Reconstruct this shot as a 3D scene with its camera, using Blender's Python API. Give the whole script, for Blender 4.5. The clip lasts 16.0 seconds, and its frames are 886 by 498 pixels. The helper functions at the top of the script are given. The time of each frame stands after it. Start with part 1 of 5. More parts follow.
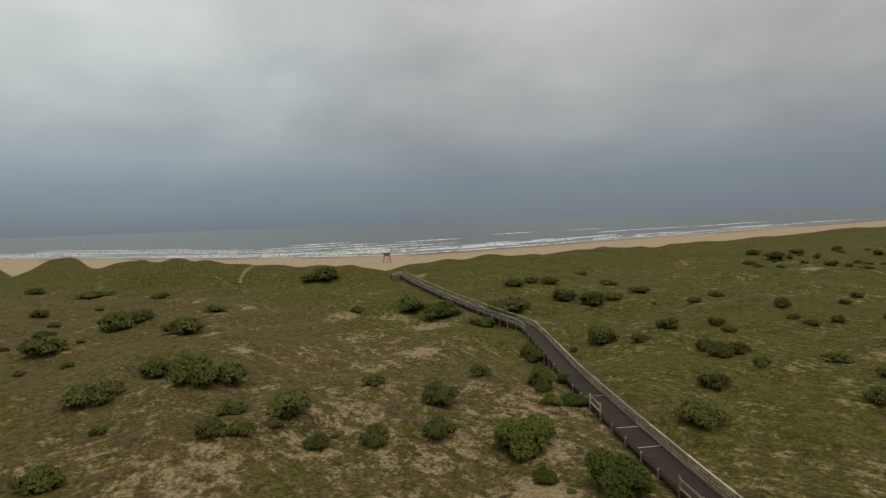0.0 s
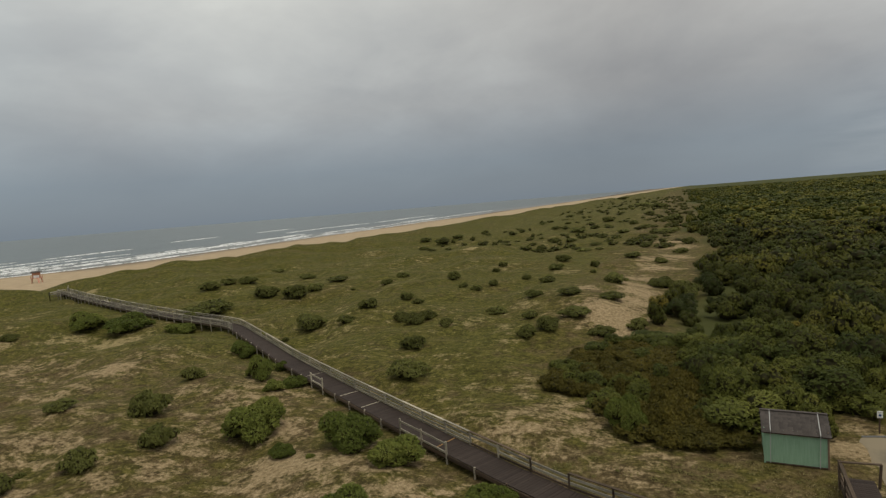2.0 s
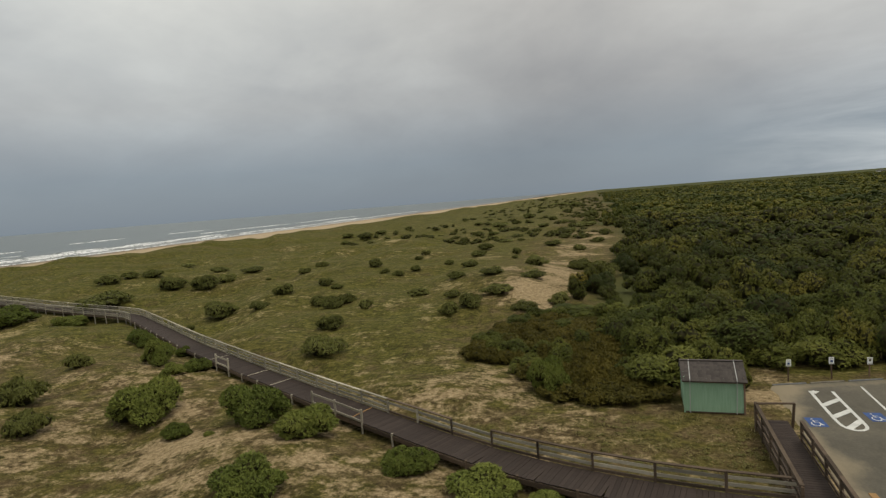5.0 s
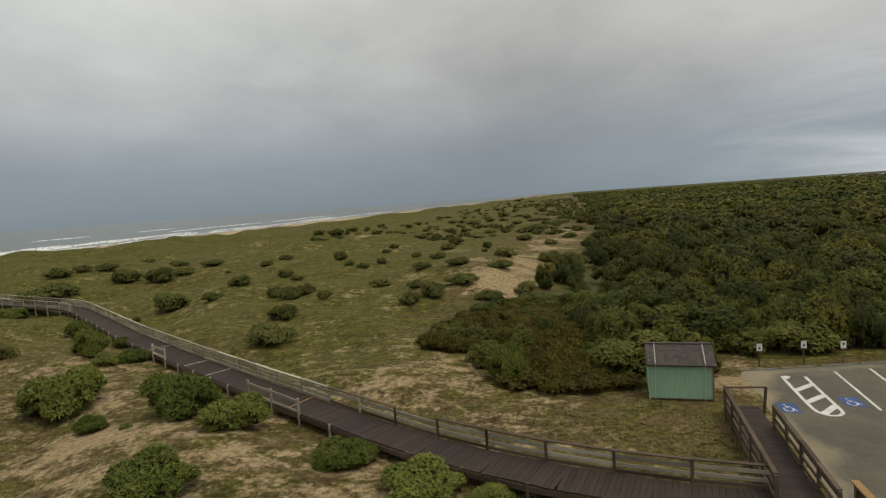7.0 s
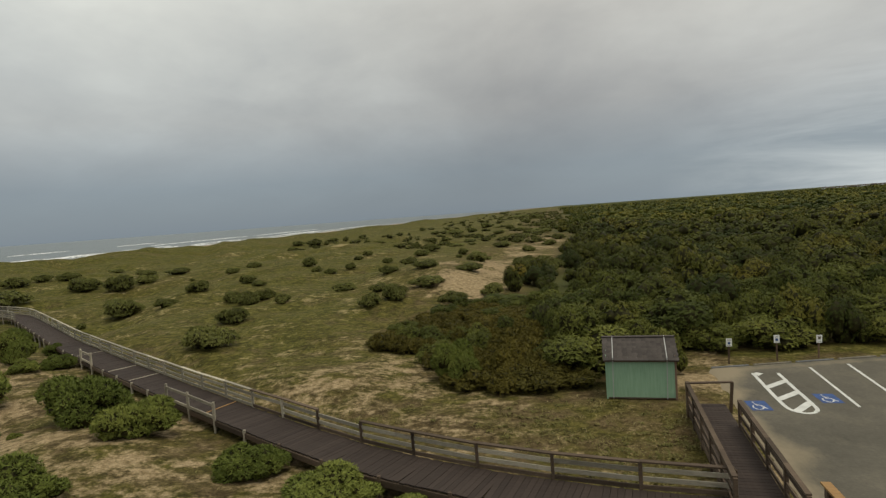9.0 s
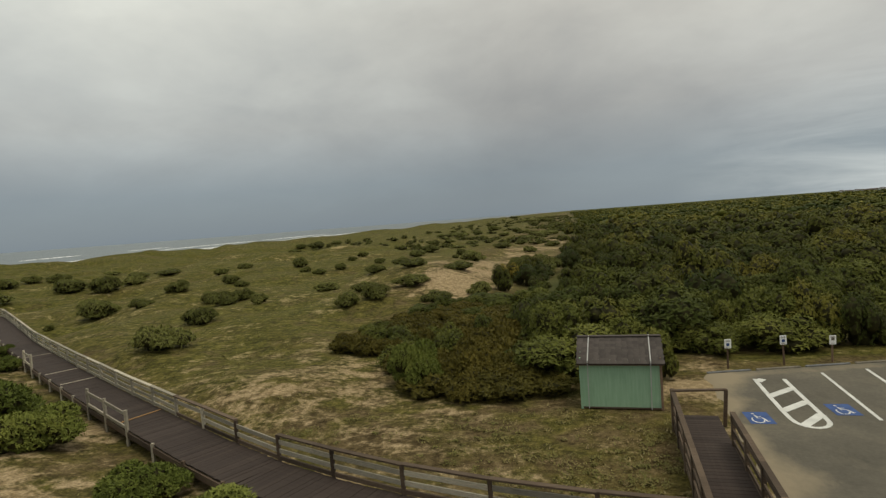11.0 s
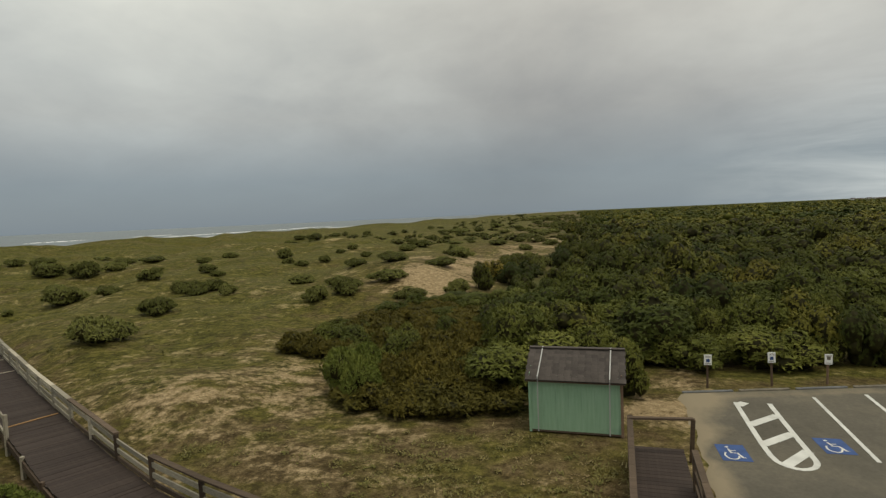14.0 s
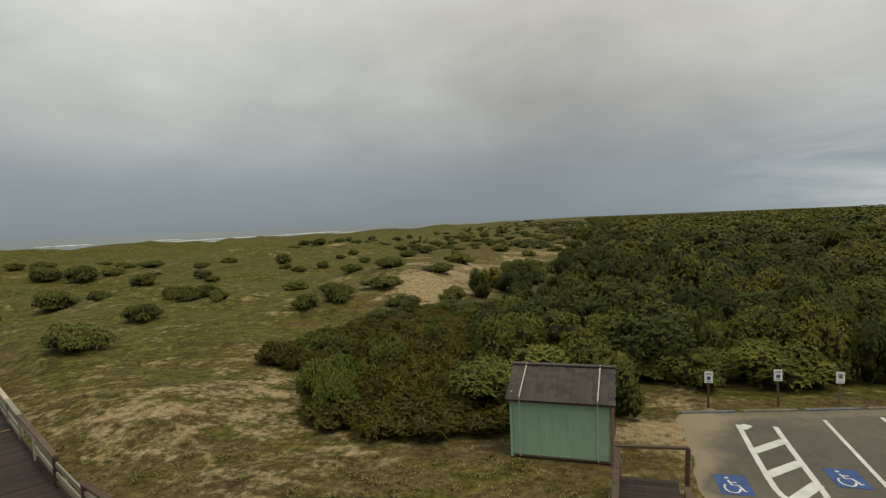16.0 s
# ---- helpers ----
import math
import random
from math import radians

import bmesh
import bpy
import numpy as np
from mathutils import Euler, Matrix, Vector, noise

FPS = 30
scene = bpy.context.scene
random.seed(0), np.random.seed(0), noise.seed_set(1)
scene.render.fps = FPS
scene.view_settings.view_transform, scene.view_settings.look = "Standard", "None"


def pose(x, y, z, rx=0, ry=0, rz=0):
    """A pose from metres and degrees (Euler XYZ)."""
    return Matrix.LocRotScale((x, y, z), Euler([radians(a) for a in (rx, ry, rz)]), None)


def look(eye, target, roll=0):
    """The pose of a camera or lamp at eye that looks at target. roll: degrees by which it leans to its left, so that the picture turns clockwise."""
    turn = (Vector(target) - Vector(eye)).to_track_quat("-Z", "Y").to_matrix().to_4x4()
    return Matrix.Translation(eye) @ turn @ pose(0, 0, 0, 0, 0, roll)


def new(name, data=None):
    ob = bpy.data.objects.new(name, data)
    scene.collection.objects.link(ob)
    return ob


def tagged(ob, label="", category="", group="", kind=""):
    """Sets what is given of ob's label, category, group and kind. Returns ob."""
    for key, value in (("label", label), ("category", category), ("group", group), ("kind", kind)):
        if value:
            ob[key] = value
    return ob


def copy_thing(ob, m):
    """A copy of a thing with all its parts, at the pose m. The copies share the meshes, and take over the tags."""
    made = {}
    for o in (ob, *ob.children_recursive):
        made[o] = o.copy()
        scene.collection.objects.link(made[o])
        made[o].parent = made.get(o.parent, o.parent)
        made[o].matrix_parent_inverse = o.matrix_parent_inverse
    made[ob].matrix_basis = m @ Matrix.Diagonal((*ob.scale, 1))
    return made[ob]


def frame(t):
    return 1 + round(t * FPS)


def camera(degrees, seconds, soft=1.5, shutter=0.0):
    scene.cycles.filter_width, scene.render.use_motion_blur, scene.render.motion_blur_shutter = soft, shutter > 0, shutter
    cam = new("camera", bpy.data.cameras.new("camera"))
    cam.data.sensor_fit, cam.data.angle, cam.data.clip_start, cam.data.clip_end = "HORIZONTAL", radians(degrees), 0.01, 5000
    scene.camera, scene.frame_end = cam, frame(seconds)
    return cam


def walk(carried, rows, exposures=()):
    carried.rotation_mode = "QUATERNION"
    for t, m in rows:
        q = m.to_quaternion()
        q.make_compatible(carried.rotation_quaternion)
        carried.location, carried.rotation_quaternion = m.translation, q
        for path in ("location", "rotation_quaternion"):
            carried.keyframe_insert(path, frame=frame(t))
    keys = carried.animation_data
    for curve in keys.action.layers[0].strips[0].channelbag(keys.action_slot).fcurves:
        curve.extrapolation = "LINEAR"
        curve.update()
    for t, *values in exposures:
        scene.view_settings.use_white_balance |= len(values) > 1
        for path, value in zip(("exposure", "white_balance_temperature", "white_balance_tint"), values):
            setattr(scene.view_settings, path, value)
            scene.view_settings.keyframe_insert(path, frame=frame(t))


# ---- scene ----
cam = camera(76.2, 16.0, soft=1.35)
PATH = [
    (0.0, look((2.339, 9.887, 15.499), (-13.667, 21.836, 14.484), -2.06)),
    (0.5, look((2.316, 9.940, 14.772), (-12.692, 23.124, 13.798), -2.96)),
    (1.0, look((2.406, 9.428, 14.611), (-10.619, 24.563, 13.468), -3.98)),
    (1.5, look((2.437, 8.212, 14.670), (-7.851, 25.308, 13.296), -4.78)),
    (2.0, look((2.323, 7.013, 14.435), (-5.295, 25.437, 12.850), -4.62)),
    (2.5, look((1.866, 7.107, 13.792), (-3.314, 26.344, 12.029), -4.68)),
    (3.0, look((1.866, 7.335, 13.179), (-2.924, 26.670, 11.381), -4.50)),
    (5.5, look((1.983, 9.514, 11.218), (-3.145, 28.771, 9.528), -4.45)),
    (6.0, look((2.095, 10.341, 10.765), (-2.487, 29.728, 8.988), -4.41)),
    (6.5, look((2.322, 10.946, 10.352), (-2.028, 30.385, 8.554), -4.30)),
    (7.0, look((2.598, 11.491, 9.954), (-1.699, 30.948, 8.233), -3.98)),
    (7.5, look((2.992, 12.202, 9.533), (-0.736, 31.766, 7.701), -4.05)),
    (8.0, look((3.431, 12.947, 9.191), (-0.278, 32.517, 7.390), -3.95)),
    (8.5, look((3.848, 13.703, 8.754), (0.004, 33.256, 7.047), -3.59)),
    (9.0, look((4.189, 14.405, 8.297), (0.336, 33.991, 7.047), -4.16)),
    (11.5, look((6.172, 18.818, 7.120), (1.781, 38.302, 6.066), -3.82)),
    (12.0, look((6.495, 19.532, 7.094), (1.922, 38.969, 5.956), -3.29)),
    (12.5, look((6.768, 20.207, 7.010), (2.176, 39.641, 5.907), -3.01)),
    (13.0, look((7.017, 20.694, 6.922), (2.565, 40.160, 5.814), -2.72)),
    (13.5, look((7.264, 20.977, 6.867), (2.847, 40.455, 5.812), -2.63)),
    (14.0, look((7.462, 21.262, 6.821), (2.998, 40.722, 5.644), -2.53)),
    (14.5, look((7.619, 21.631, 6.820), (3.101, 41.075, 5.594), -2.29)),
    (15.0, look((7.758, 22.054, 6.797), (3.227, 41.508, 5.781), -2.43)),
    (15.5, look((7.932, 22.455, 6.759), (3.262, 41.878, 5.778), -2.22)),
    (16.0, look((8.078, 22.841, 6.751), (3.354, 42.251, 5.784), -2.31)),
]
walk(cam, PATH, exposures=((0.0, -0.34, 6450, 10), (1.0, -0.32, 6450, 10), (2.0, -0.17, 6500, 10), (3.0, -0.07, 6500, 10), (5.5, 0.0, 6550, 10), (9.0, 0.0, 6580, 8), (11.5, 0.0, 6720, 7), (16.0, 0.0, 6720, 7)))

# ---------------------------------------------------------------- light
SUN_DIR = (0.30, -0.14, 0.944)
world = bpy.data.worlds.new("sky")
scene.world = world
world.use_nodes = True
wt = world.node_tree
wt.nodes.clear()


def wnode(kind, **values):
    n = wt.nodes.new(kind)
    for key, value in values.items():
        if key in n.inputs:
            n.inputs[key].default_value = value
    return n


def wmath(op, a, b=None, clamp=False):
    n = wt.nodes.new("ShaderNodeMath")
    n.operation, n.use_clamp = op, clamp
    for i, v in enumerate((a, b)):
        if v is None:
            continue
        if isinstance(v, (int, float)):
            n.inputs[i].default_value = v
        else:
            wt.links.new(v, n.inputs[i])
    return n.outputs[0]


def wramp(fac, stops):
    n = wt.nodes.new("ShaderNodeValToRGB")
    el = n.color_ramp.elements
    while len(el) < len(stops):
        el.new(0.5)
    for e, (p, c) in zip(el, stops):
        e.position, e.color = p, (*c, 1)
    wt.links.new(fac, n.inputs[0])
    return n.outputs[0]


def wmix(fac, a, b, how="MIX"):
    n = wt.nodes.new("ShaderNodeMixRGB")
    n.blend_type = how
    for i, v in enumerate((fac, a, b)):
        if isinstance(v, (int, float)):
            n.inputs[i].default_value = v
        elif isinstance(v, tuple):
            n.inputs[i].default_value = (*v, 1)
        else:
            wt.links.new(v, n.inputs[i])
    return n.outputs[0]


coord = wt.nodes.new("ShaderNodeTexCoord")
sep = wt.nodes.new("ShaderNodeSeparateXYZ")
wt.links.new(coord.outputs["Generated"], sep.inputs[0])
up = wmath("MAXIMUM", sep.outputs[2], 0.0)
# cloud layer: the direction laid out on a flat ceiling, so that clouds crowd towards the horizon
low = wmath("ADD", up, 0.34)
flatx, flaty = wmath("DIVIDE", sep.outputs[0], low), wmath("DIVIDE", sep.outputs[1], low)
comb = wt.nodes.new("ShaderNodeCombineXYZ")
wt.links.new(flatx, comb.inputs[0])
wt.links.new(flaty, comb.inputs[1])


def wnoise(scale, detail, rough, offset):
    m = wt.nodes.new("ShaderNodeMapping")
    m.inputs["Location"].default_value = offset
    wt.links.new(comb.outputs[0], m.inputs[0])
    n = wnode("ShaderNodeTexNoise", Scale=scale, Detail=detail, Roughness=rough, Distortion=0.3)
    wt.links.new(m.outputs[0], n.inputs[0])
    return n.outputs[0]


big, small = wnoise(0.6, 2.0, 0.45, (3.1, 1.7, 0)), wnoise(1.5, 5.0, 0.55, (0.4, 5.2, 0))
cloud = wmath("ADD", wmath("MULTIPLY", big, 0.52), wmath("MULTIPLY", small, 0.48))
grey = wramp(up, [(0.0, (0.205, 0.245, 0.285)), (0.07, (0.225, 0.258, 0.292)), (0.17, (0.342, 0.344, 0.342)), (0.33, (0.50, 0.49, 0.462)), (0.6, (0.68, 0.675, 0.635)), (1.0, (0.73, 0.73, 0.69))])
shade = wramp(cloud, [(0.37, (0.80, 0.81, 0.835)), (0.5, (1.0, 1.0, 1.0)), (0.62, (1.20, 1.21, 1.205))])
overcast = wmix(wmath("MULTIPLY", up, 5.0, True), grey, wmix(1.0, grey, shade, "MULTIPLY"))
wisp = wnoise(3.6, 5.0, 0.6, (2.2, 0.6, 0))
overcast = wmix(wmath("MULTIPLY", up, 6.0, True), overcast, wmix(1.0, overcast, wramp(wisp, [(0.34, (0.962, 0.962, 0.965)), (0.5, (1.0, 1.0, 1.0)), (0.66, (1.038, 1.038, 1.035))]), "MULTIPLY"))
# thinner cover over the sea, down the coast
seaward = wmath("ADD", wmath("MULTIPLY", sep.outputs[0], -0.87), wmath("MULTIPLY", sep.outputs[1], 0.5))
thin = wmath("MULTIPLY", wmath("MULTIPLY", wmath("SUBTRACT", seaward, 0.55), 2.6, True), wmath("MULTIPLY", wmath("ADD", up, 0.02), 4.0, True), True)
overcast = wmix(thin, overcast, wmix(1.0, overcast, (1.46, 1.51, 1.51), "MULTIPLY"))
south = wmath("SUBTRACT", wmath("MULTIPLY", sep.outputs[0], -0.99), wmath("MULTIPLY", sep.outputs[1], 0.10))
open_sky = wmath("MULTIPLY", wmath("MULTIPLY", wmath("SUBTRACT", south, 0.72), 4.0, True), wmath("MULTIPLY", wmath("SUBTRACT", up, 0.005), 9.0, True), True)
overcast = wmix(open_sky, overcast, wmix(1.0, overcast, (1.26, 1.34, 1.34), "MULTIPLY"))
# the cover breaks over the land: pale light low down away from the sea
broad = wmath("MULTIPLY", wmath("SUBTRACT", wmath("ADD", wmath("MULTIPLY", sep.outputs[0], 0.94), wmath("MULTIPLY", sep.outputs[1], 0.34)), 0.22), 1.7, True)
overcast = wmix(broad, overcast, wmix(1.0, overcast, (1.38, 1.38, 1.36), "MULTIPLY"))
away = wmath("MULTIPLY", wmath("SUBTRACT", wmath("ADD", wmath("MULTIPLY", sep.outputs[0], 0.94), wmath("MULTIPLY", sep.outputs[1], 0.34)), 0.50), 2.6, True)
band = wmath("MULTIPLY", away, wmath("SUBTRACT", 1.0, wmath("MULTIPLY", up, 4.0), True))
layer = wt.nodes.new("ShaderNodeCombineXYZ")
wt.links.new(sep.outputs[0], layer.inputs[0])
wt.links.new(sep.outputs[1], layer.inputs[1])
wt.links.new(wmath("MULTIPLY", sep.outputs[2], 7.0), layer.inputs[2])
layers = wnode("ShaderNodeTexNoise", Scale=2.6, Detail=5.0, Roughness=0.6, Distortion=0.4)
wt.links.new(layer.outputs[0], layers.inputs[0])
torn = wmath("MULTIPLY", wmath("SUBTRACT", layers.outputs[0], 0.36), 3.4, True)
overcast = wmix(wmath("MULTIPLY", band, torn, True), overcast, (0.86, 0.90, 0.90))
sky = wt.nodes.new("ShaderNodeTexSky")
sky.sky_type, sky.sun_disc = "NISHITA", False
sky.sun_elevation, sky.sun_rotation = radians(71), radians(116)
clear = wmix(1.0, sky.outputs[0], (0.10, 0.10, 0.10), "MULTIPLY")
final = wmix(0.94, clear, overcast)
bg = wt.nodes.new("ShaderNodeBackground")
bg.inputs[1].default_value = 1.0
wt.links.new(final, bg.inputs[0])
wo = wt.nodes.new("ShaderNodeOutputWorld")
wt.links.new(bg.outputs[0], wo.inputs[0])

sun = new("sun", bpy.data.lights.new("sun", "SUN"))
sun.data.energy, sun.data.angle, sun.data.color = 1.5, radians(20), (1.0, 0.93, 0.80)
sun.matrix_world = look((0, 0, 60), (-SUN_DIR[0], -SUN_DIR[1], 60 - SUN_DIR[2]))


# ---------------------------------------------------------------- materials
class Mat:
    """A small builder of node materials."""

    def __init__(self, name, rough=0.8, metal=0.0, spec=0.3):
        self.m = bpy.data.materials.new(name)
        self.m.use_nodes = True
        self.t = self.m.node_tree
        self.b = self.t.nodes["Principled BSDF"]
        self.b.inputs["Roughness"].default_value, self.b.inputs["Metallic"].default_value = rough, metal
        self.b.inputs["Specular IOR Level"].default_value = spec
        self.co = self.t.nodes.new("ShaderNodeTexCoord").outputs["Object"]
        self.geo = self.t.nodes.new("ShaderNodeNewGeometry")

    def put(self, v, socket):
        if isinstance(v, (int, float)):
            socket.default_value = v
        elif isinstance(v, tuple):
            socket.default_value = (*v, 1) if len(v) == 3 and len(socket.default_value) == 4 else v
        else:
            self.t.links.new(v, socket)

    def noise(self, scale, detail=4, rough=0.55, stretch=(1, 1, 1), world_space=False, move=(0, 0, 0)):
        mp = self.t.nodes.new("ShaderNodeMapping")
        mp.inputs["Scale"].default_value, mp.inputs["Location"].default_value = stretch, move
        self.t.links.new(self.geo.outputs["Position"] if world_space else self.co, mp.inputs[0])
        n = self.t.nodes.new("ShaderNodeTexNoise")
        n.inputs["Scale"].default_value, n.inputs["Detail"].default_value, n.inputs["Roughness"].default_value = scale, detail, rough
        self.t.links.new(mp.outputs[0], n.inputs[0])
        return n.outputs[0]

    def math(self, op, a, b=0.0, clamp=False):
        n = self.t.nodes.new("ShaderNodeMath")
        n.operation, n.use_clamp = op, clamp
        self.put(a, n.inputs[0])
        self.put(b, n.inputs[1])
        return n.outputs[0]

    def ramp(self, fac, stops):
        n = self.t.nodes.new("ShaderNodeValToRGB")
        el = n.color_ramp.elements
        while len(el) < len(stops):
            el.new(0.5)
        for e, (p, c) in zip(el, stops):
            e.position, e.color = p, (*c, 1)
        self.put(fac, n.inputs[0])
        return n.outputs[0]

    def mix(self, fac, a, b, how="MIX"):
        n = self.t.nodes.new("ShaderNodeMixRGB")
        n.blend_type = how
        for s, v in zip(n.inputs, (fac, a, b)):
            self.put(v, s)
        return n.outputs[0]

    def attr(self, name):
        n = self.t.nodes.new("ShaderNodeAttribute")
        n.attribute_name = name
        return n.outputs["Fac"]

    def random(self):
        return self.t.nodes.new("ShaderNodeObjectInfo").outputs["Random"]

    def island(self):
        return self.geo.outputs["Random Per Island"]

    def done(self, colour, bump=None, strength=0.3, distance=0.05, rough=None):
        self.put(colour, self.b.inputs["Base Color"])
        if rough is not None:
            self.put(rough, self.b.inputs["Roughness"])
        if bump is not None:
            n = self.t.nodes.new("ShaderNodeBump")
            n.inputs["Strength"].default_value, n.inputs["Distance"].default_value = strength, distance
            self.put(bump, n.inputs["Height"])
            self.t.links.new(n.outputs[0], self.b.inputs["Normal"])
        return self.m


def make_ground():
    m = Mat("dune_ground", 0.95, spec=0.1)
    fine, mid, large = m.noise(3.4, 7, 0.72), m.noise(0.55, 6, 0.62), m.noise(0.09, 4, 0.55, move=(7, 3, 0))
    blot, streak = m.noise(0.85, 6, 0.68, move=(31, 12, 0)), m.noise(1.2, 6, 0.65, (0.85, 1.1, 1), move=(4, 9, 0))
    drift = m.noise(0.22, 4, 0.6, (1.0, 2.6, 1), move=(2, 17, 0))
    tuft = m.math("ADD", m.math("MULTIPLY", fine, 0.6), m.math("MULTIPLY", streak, 0.4))
    green = m.ramp(tuft, [(0.40, (0.035, 0.033, 0.009)), (0.48, (0.070, 0.063, 0.015)), (0.54, (0.106, 0.093, 0.023)), (0.63, (0.180, 0.150, 0.050))])
    dry = m.ramp(m.math("ADD", m.math("MULTIPLY", fine, 0.6), m.math("MULTIPLY", blot, 0.4)), [(0.40, (0.044, 0.031, 0.013)), (0.5, (0.096, 0.070, 0.032)), (0.60, (0.180, 0.137, 0.070))])
    sand = m.ramp(fine, [(0.40, (0.19, 0.138, 0.072)), (0.5, (0.275, 0.206, 0.114)), (0.62, (0.350, 0.268, 0.158))])

    def off(v, gain):
        return m.math("MULTIPLY", m.math("SUBTRACT", v, 0.5), gain)

    lush = m.attr("lush")
    veg = m.mix(m.math("ADD", m.math("ADD", off(mid, 5.0), off(lush, 1.3)), 0.5, True), dry, green)
    veg = m.mix(m.math("MULTIPLY", m.math("SUBTRACT", large, 0.5), 2.4, True), veg, m.mix(0.6, veg, (0.105, 0.068, 0.028)))
    patch = m.math("ADD", off(large, 2.6), m.math("ADD", m.math("ADD", off(blot, 4.2), off(drift, 3.2)), m.math("ADD", off(streak, 3.0), off(fine, 2.5))))
    bare = m.math("MULTIPLY", m.math("SUBTRACT", m.math("ADD", m.math("MULTIPLY", m.attr("sand"), 1.75), patch), 0.95), 1.10, True)
    col = m.mix(bare, veg, sand)
    grit = m.noise(15.0, 3, 0.7, move=(3, 8, 0))
    col = m.mix(1.0, col, m.ramp(grit, [(0.34, (0.62, 0.62, 0.60)), (0.5, (1.0, 1.0, 1.0)), (0.66, (1.30, 1.28, 1.24))]), "MULTIPLY")
    col = m.mix(m.math("MULTIPLY", m.math("SUBTRACT", lush, 0.72), 3.0, True), col, m.mix(1.0, col, (0.90, 0.98, 0.80), "MULTIPLY"))
    beach = m.ramp(m.noise(0.3, 4, 0.5), [(0.3, (0.34, 0.26, 0.165)), (0.7, (0.44, 0.34, 0.22))])
    wet = m.mix(m.attr("wet"), beach, (0.17, 0.14, 0.105))
    col = m.mix(m.attr("beach"), col, wet)
    far = m.ramp(m.noise(0.035, 6, 0.7), [(0.3, (0.036, 0.042, 0.013)), (0.6, (0.070, 0.074, 0.022)), (0.75, (0.13, 0.11, 0.040))])
    col = m.mix(m.attr("woods"), col, far)
    return m.done(col, m.math("ADD", fine, m.math("MULTIPLY", mid, 2.0)), 0.6, 0.14)


def make_leaf(name, dark, mid, light, accent, twig_shade=(0.030, 0.028, 0.009), rough=0.7, vary=0.55):
    """Leaves by tone; a tone below nought marks the core, twig brown with gap shade painted in."""
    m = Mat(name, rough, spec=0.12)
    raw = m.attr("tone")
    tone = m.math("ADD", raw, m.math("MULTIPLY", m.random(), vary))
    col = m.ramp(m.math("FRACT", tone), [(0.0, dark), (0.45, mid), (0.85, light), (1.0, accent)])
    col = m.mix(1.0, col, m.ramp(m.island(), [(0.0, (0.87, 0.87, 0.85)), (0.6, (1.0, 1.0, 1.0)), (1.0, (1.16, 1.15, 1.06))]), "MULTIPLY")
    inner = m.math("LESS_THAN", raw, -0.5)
    col = m.mix(inner, col, m.ramp(m.noise(3.0, 3, 0.6, world_space=True), [(0.3, tuple(c * 0.6 for c in twig_shade)), (0.7, tuple(c * 1.5 for c in twig_shade))]))
    m.b.inputs["Subsurface Weight"].default_value = 0.0
    return m.done(col)


def make_wood(name, dark, light, grain=(1, 1, 1), rough=0.85, per=0.5):
    m = Mat(name, rough, spec=0.2)
    g = m.noise(3.0, 6, 0.65, (1.0, 9.0, 9.0))
    blot = m.noise(0.8, 4, 0.6, world_space=True)
    col = m.ramp(m.math("ADD", m.math("MULTIPLY", g, 0.6), m.math("MULTIPLY", blot, 0.4)), [(0.3, dark), (0.68, light)])
    col = m.mix(1.0, col, m.ramp(m.random(), [(0.0, (1 - per, 1 - per, 1 - per)), (1.0, (1 + per * 0.8, 1 + per * 0.75, 1 + per * 0.7))]), "MULTIPLY")
    return m.done(col, g, 0.4, 0.01)


def make_plain(name, colour, rough=0.7, vary=0.15, scale=3.0, metal=0.0):
    m = Mat(name, rough, metal)
    n = m.noise(scale, 5, 0.6)
    lo, hi = tuple(c * (1 - vary) for c in colour), tuple(min(1, c * (1 + vary)) for c in colour)
    return m.done(m.ramp(n, [(0.3, lo), (0.7, hi)]), n, 0.15, 0.01)


def make_asphalt():
    m = Mat("asphalt", 0.92, spec=0.25)
    big, fine, dust = m.noise(0.25, 5, 0.6), m.noise(9.0, 4, 0.7), m.noise(0.9, 6, 0.7, (1.0, 0.6, 1.0), move=(5, 2, 0))
    col = m.ramp(m.math("ADD", m.math("MULTIPLY", big, 0.7), m.math("MULTIPLY", fine, 0.3)), [(0.34, (0.070, 0.064, 0.049)), (0.52, (0.104, 0.094, 0.072)), (0.68, (0.150, 0.132, 0.097))])
    col = m.mix(m.math("MULTIPLY", m.math("SUBTRACT", dust, 0.52), 2.2, True), col, (0.165, 0.143, 0.102))
    sandy = m.math("MULTIPLY", m.math("SUBTRACT", m.math("ADD", m.attr("sand"), m.math("ADD", m.math("MULTIPLY", big, 0.5), m.math("MULTIPLY", dust, 0.7))), 0.95), 2.2, True)
    col = m.mix(sandy, col, (0.235, 0.195, 0.130))
    return m.done(col, fine, 0.35, 0.01)


def make_sea():
    m = Mat("sea_water", 0.22, spec=0.5)
    big, ripple = m.noise(0.05, 5, 0.6, (1.0, 0.22, 1)), m.noise(0.45, 5, 0.6, (1.0, 0.35, 1))
    near = m.attr("shoal")
    deep = m.ramp(big, [(0.3, (0.050, 0.070, 0.074)), (0.7, (0.092, 0.116, 0.116))])
    murky = m.ramp(ripple, [(0.3, (0.085, 0.088, 0.080)), (0.7, (0.17, 0.168, 0.15))])
    return m.done(m.mix(near, deep, murky), m.math("ADD", m.math("MULTIPLY", big, 3.0), ripple), 0.8, 0.6, rough=0.34)


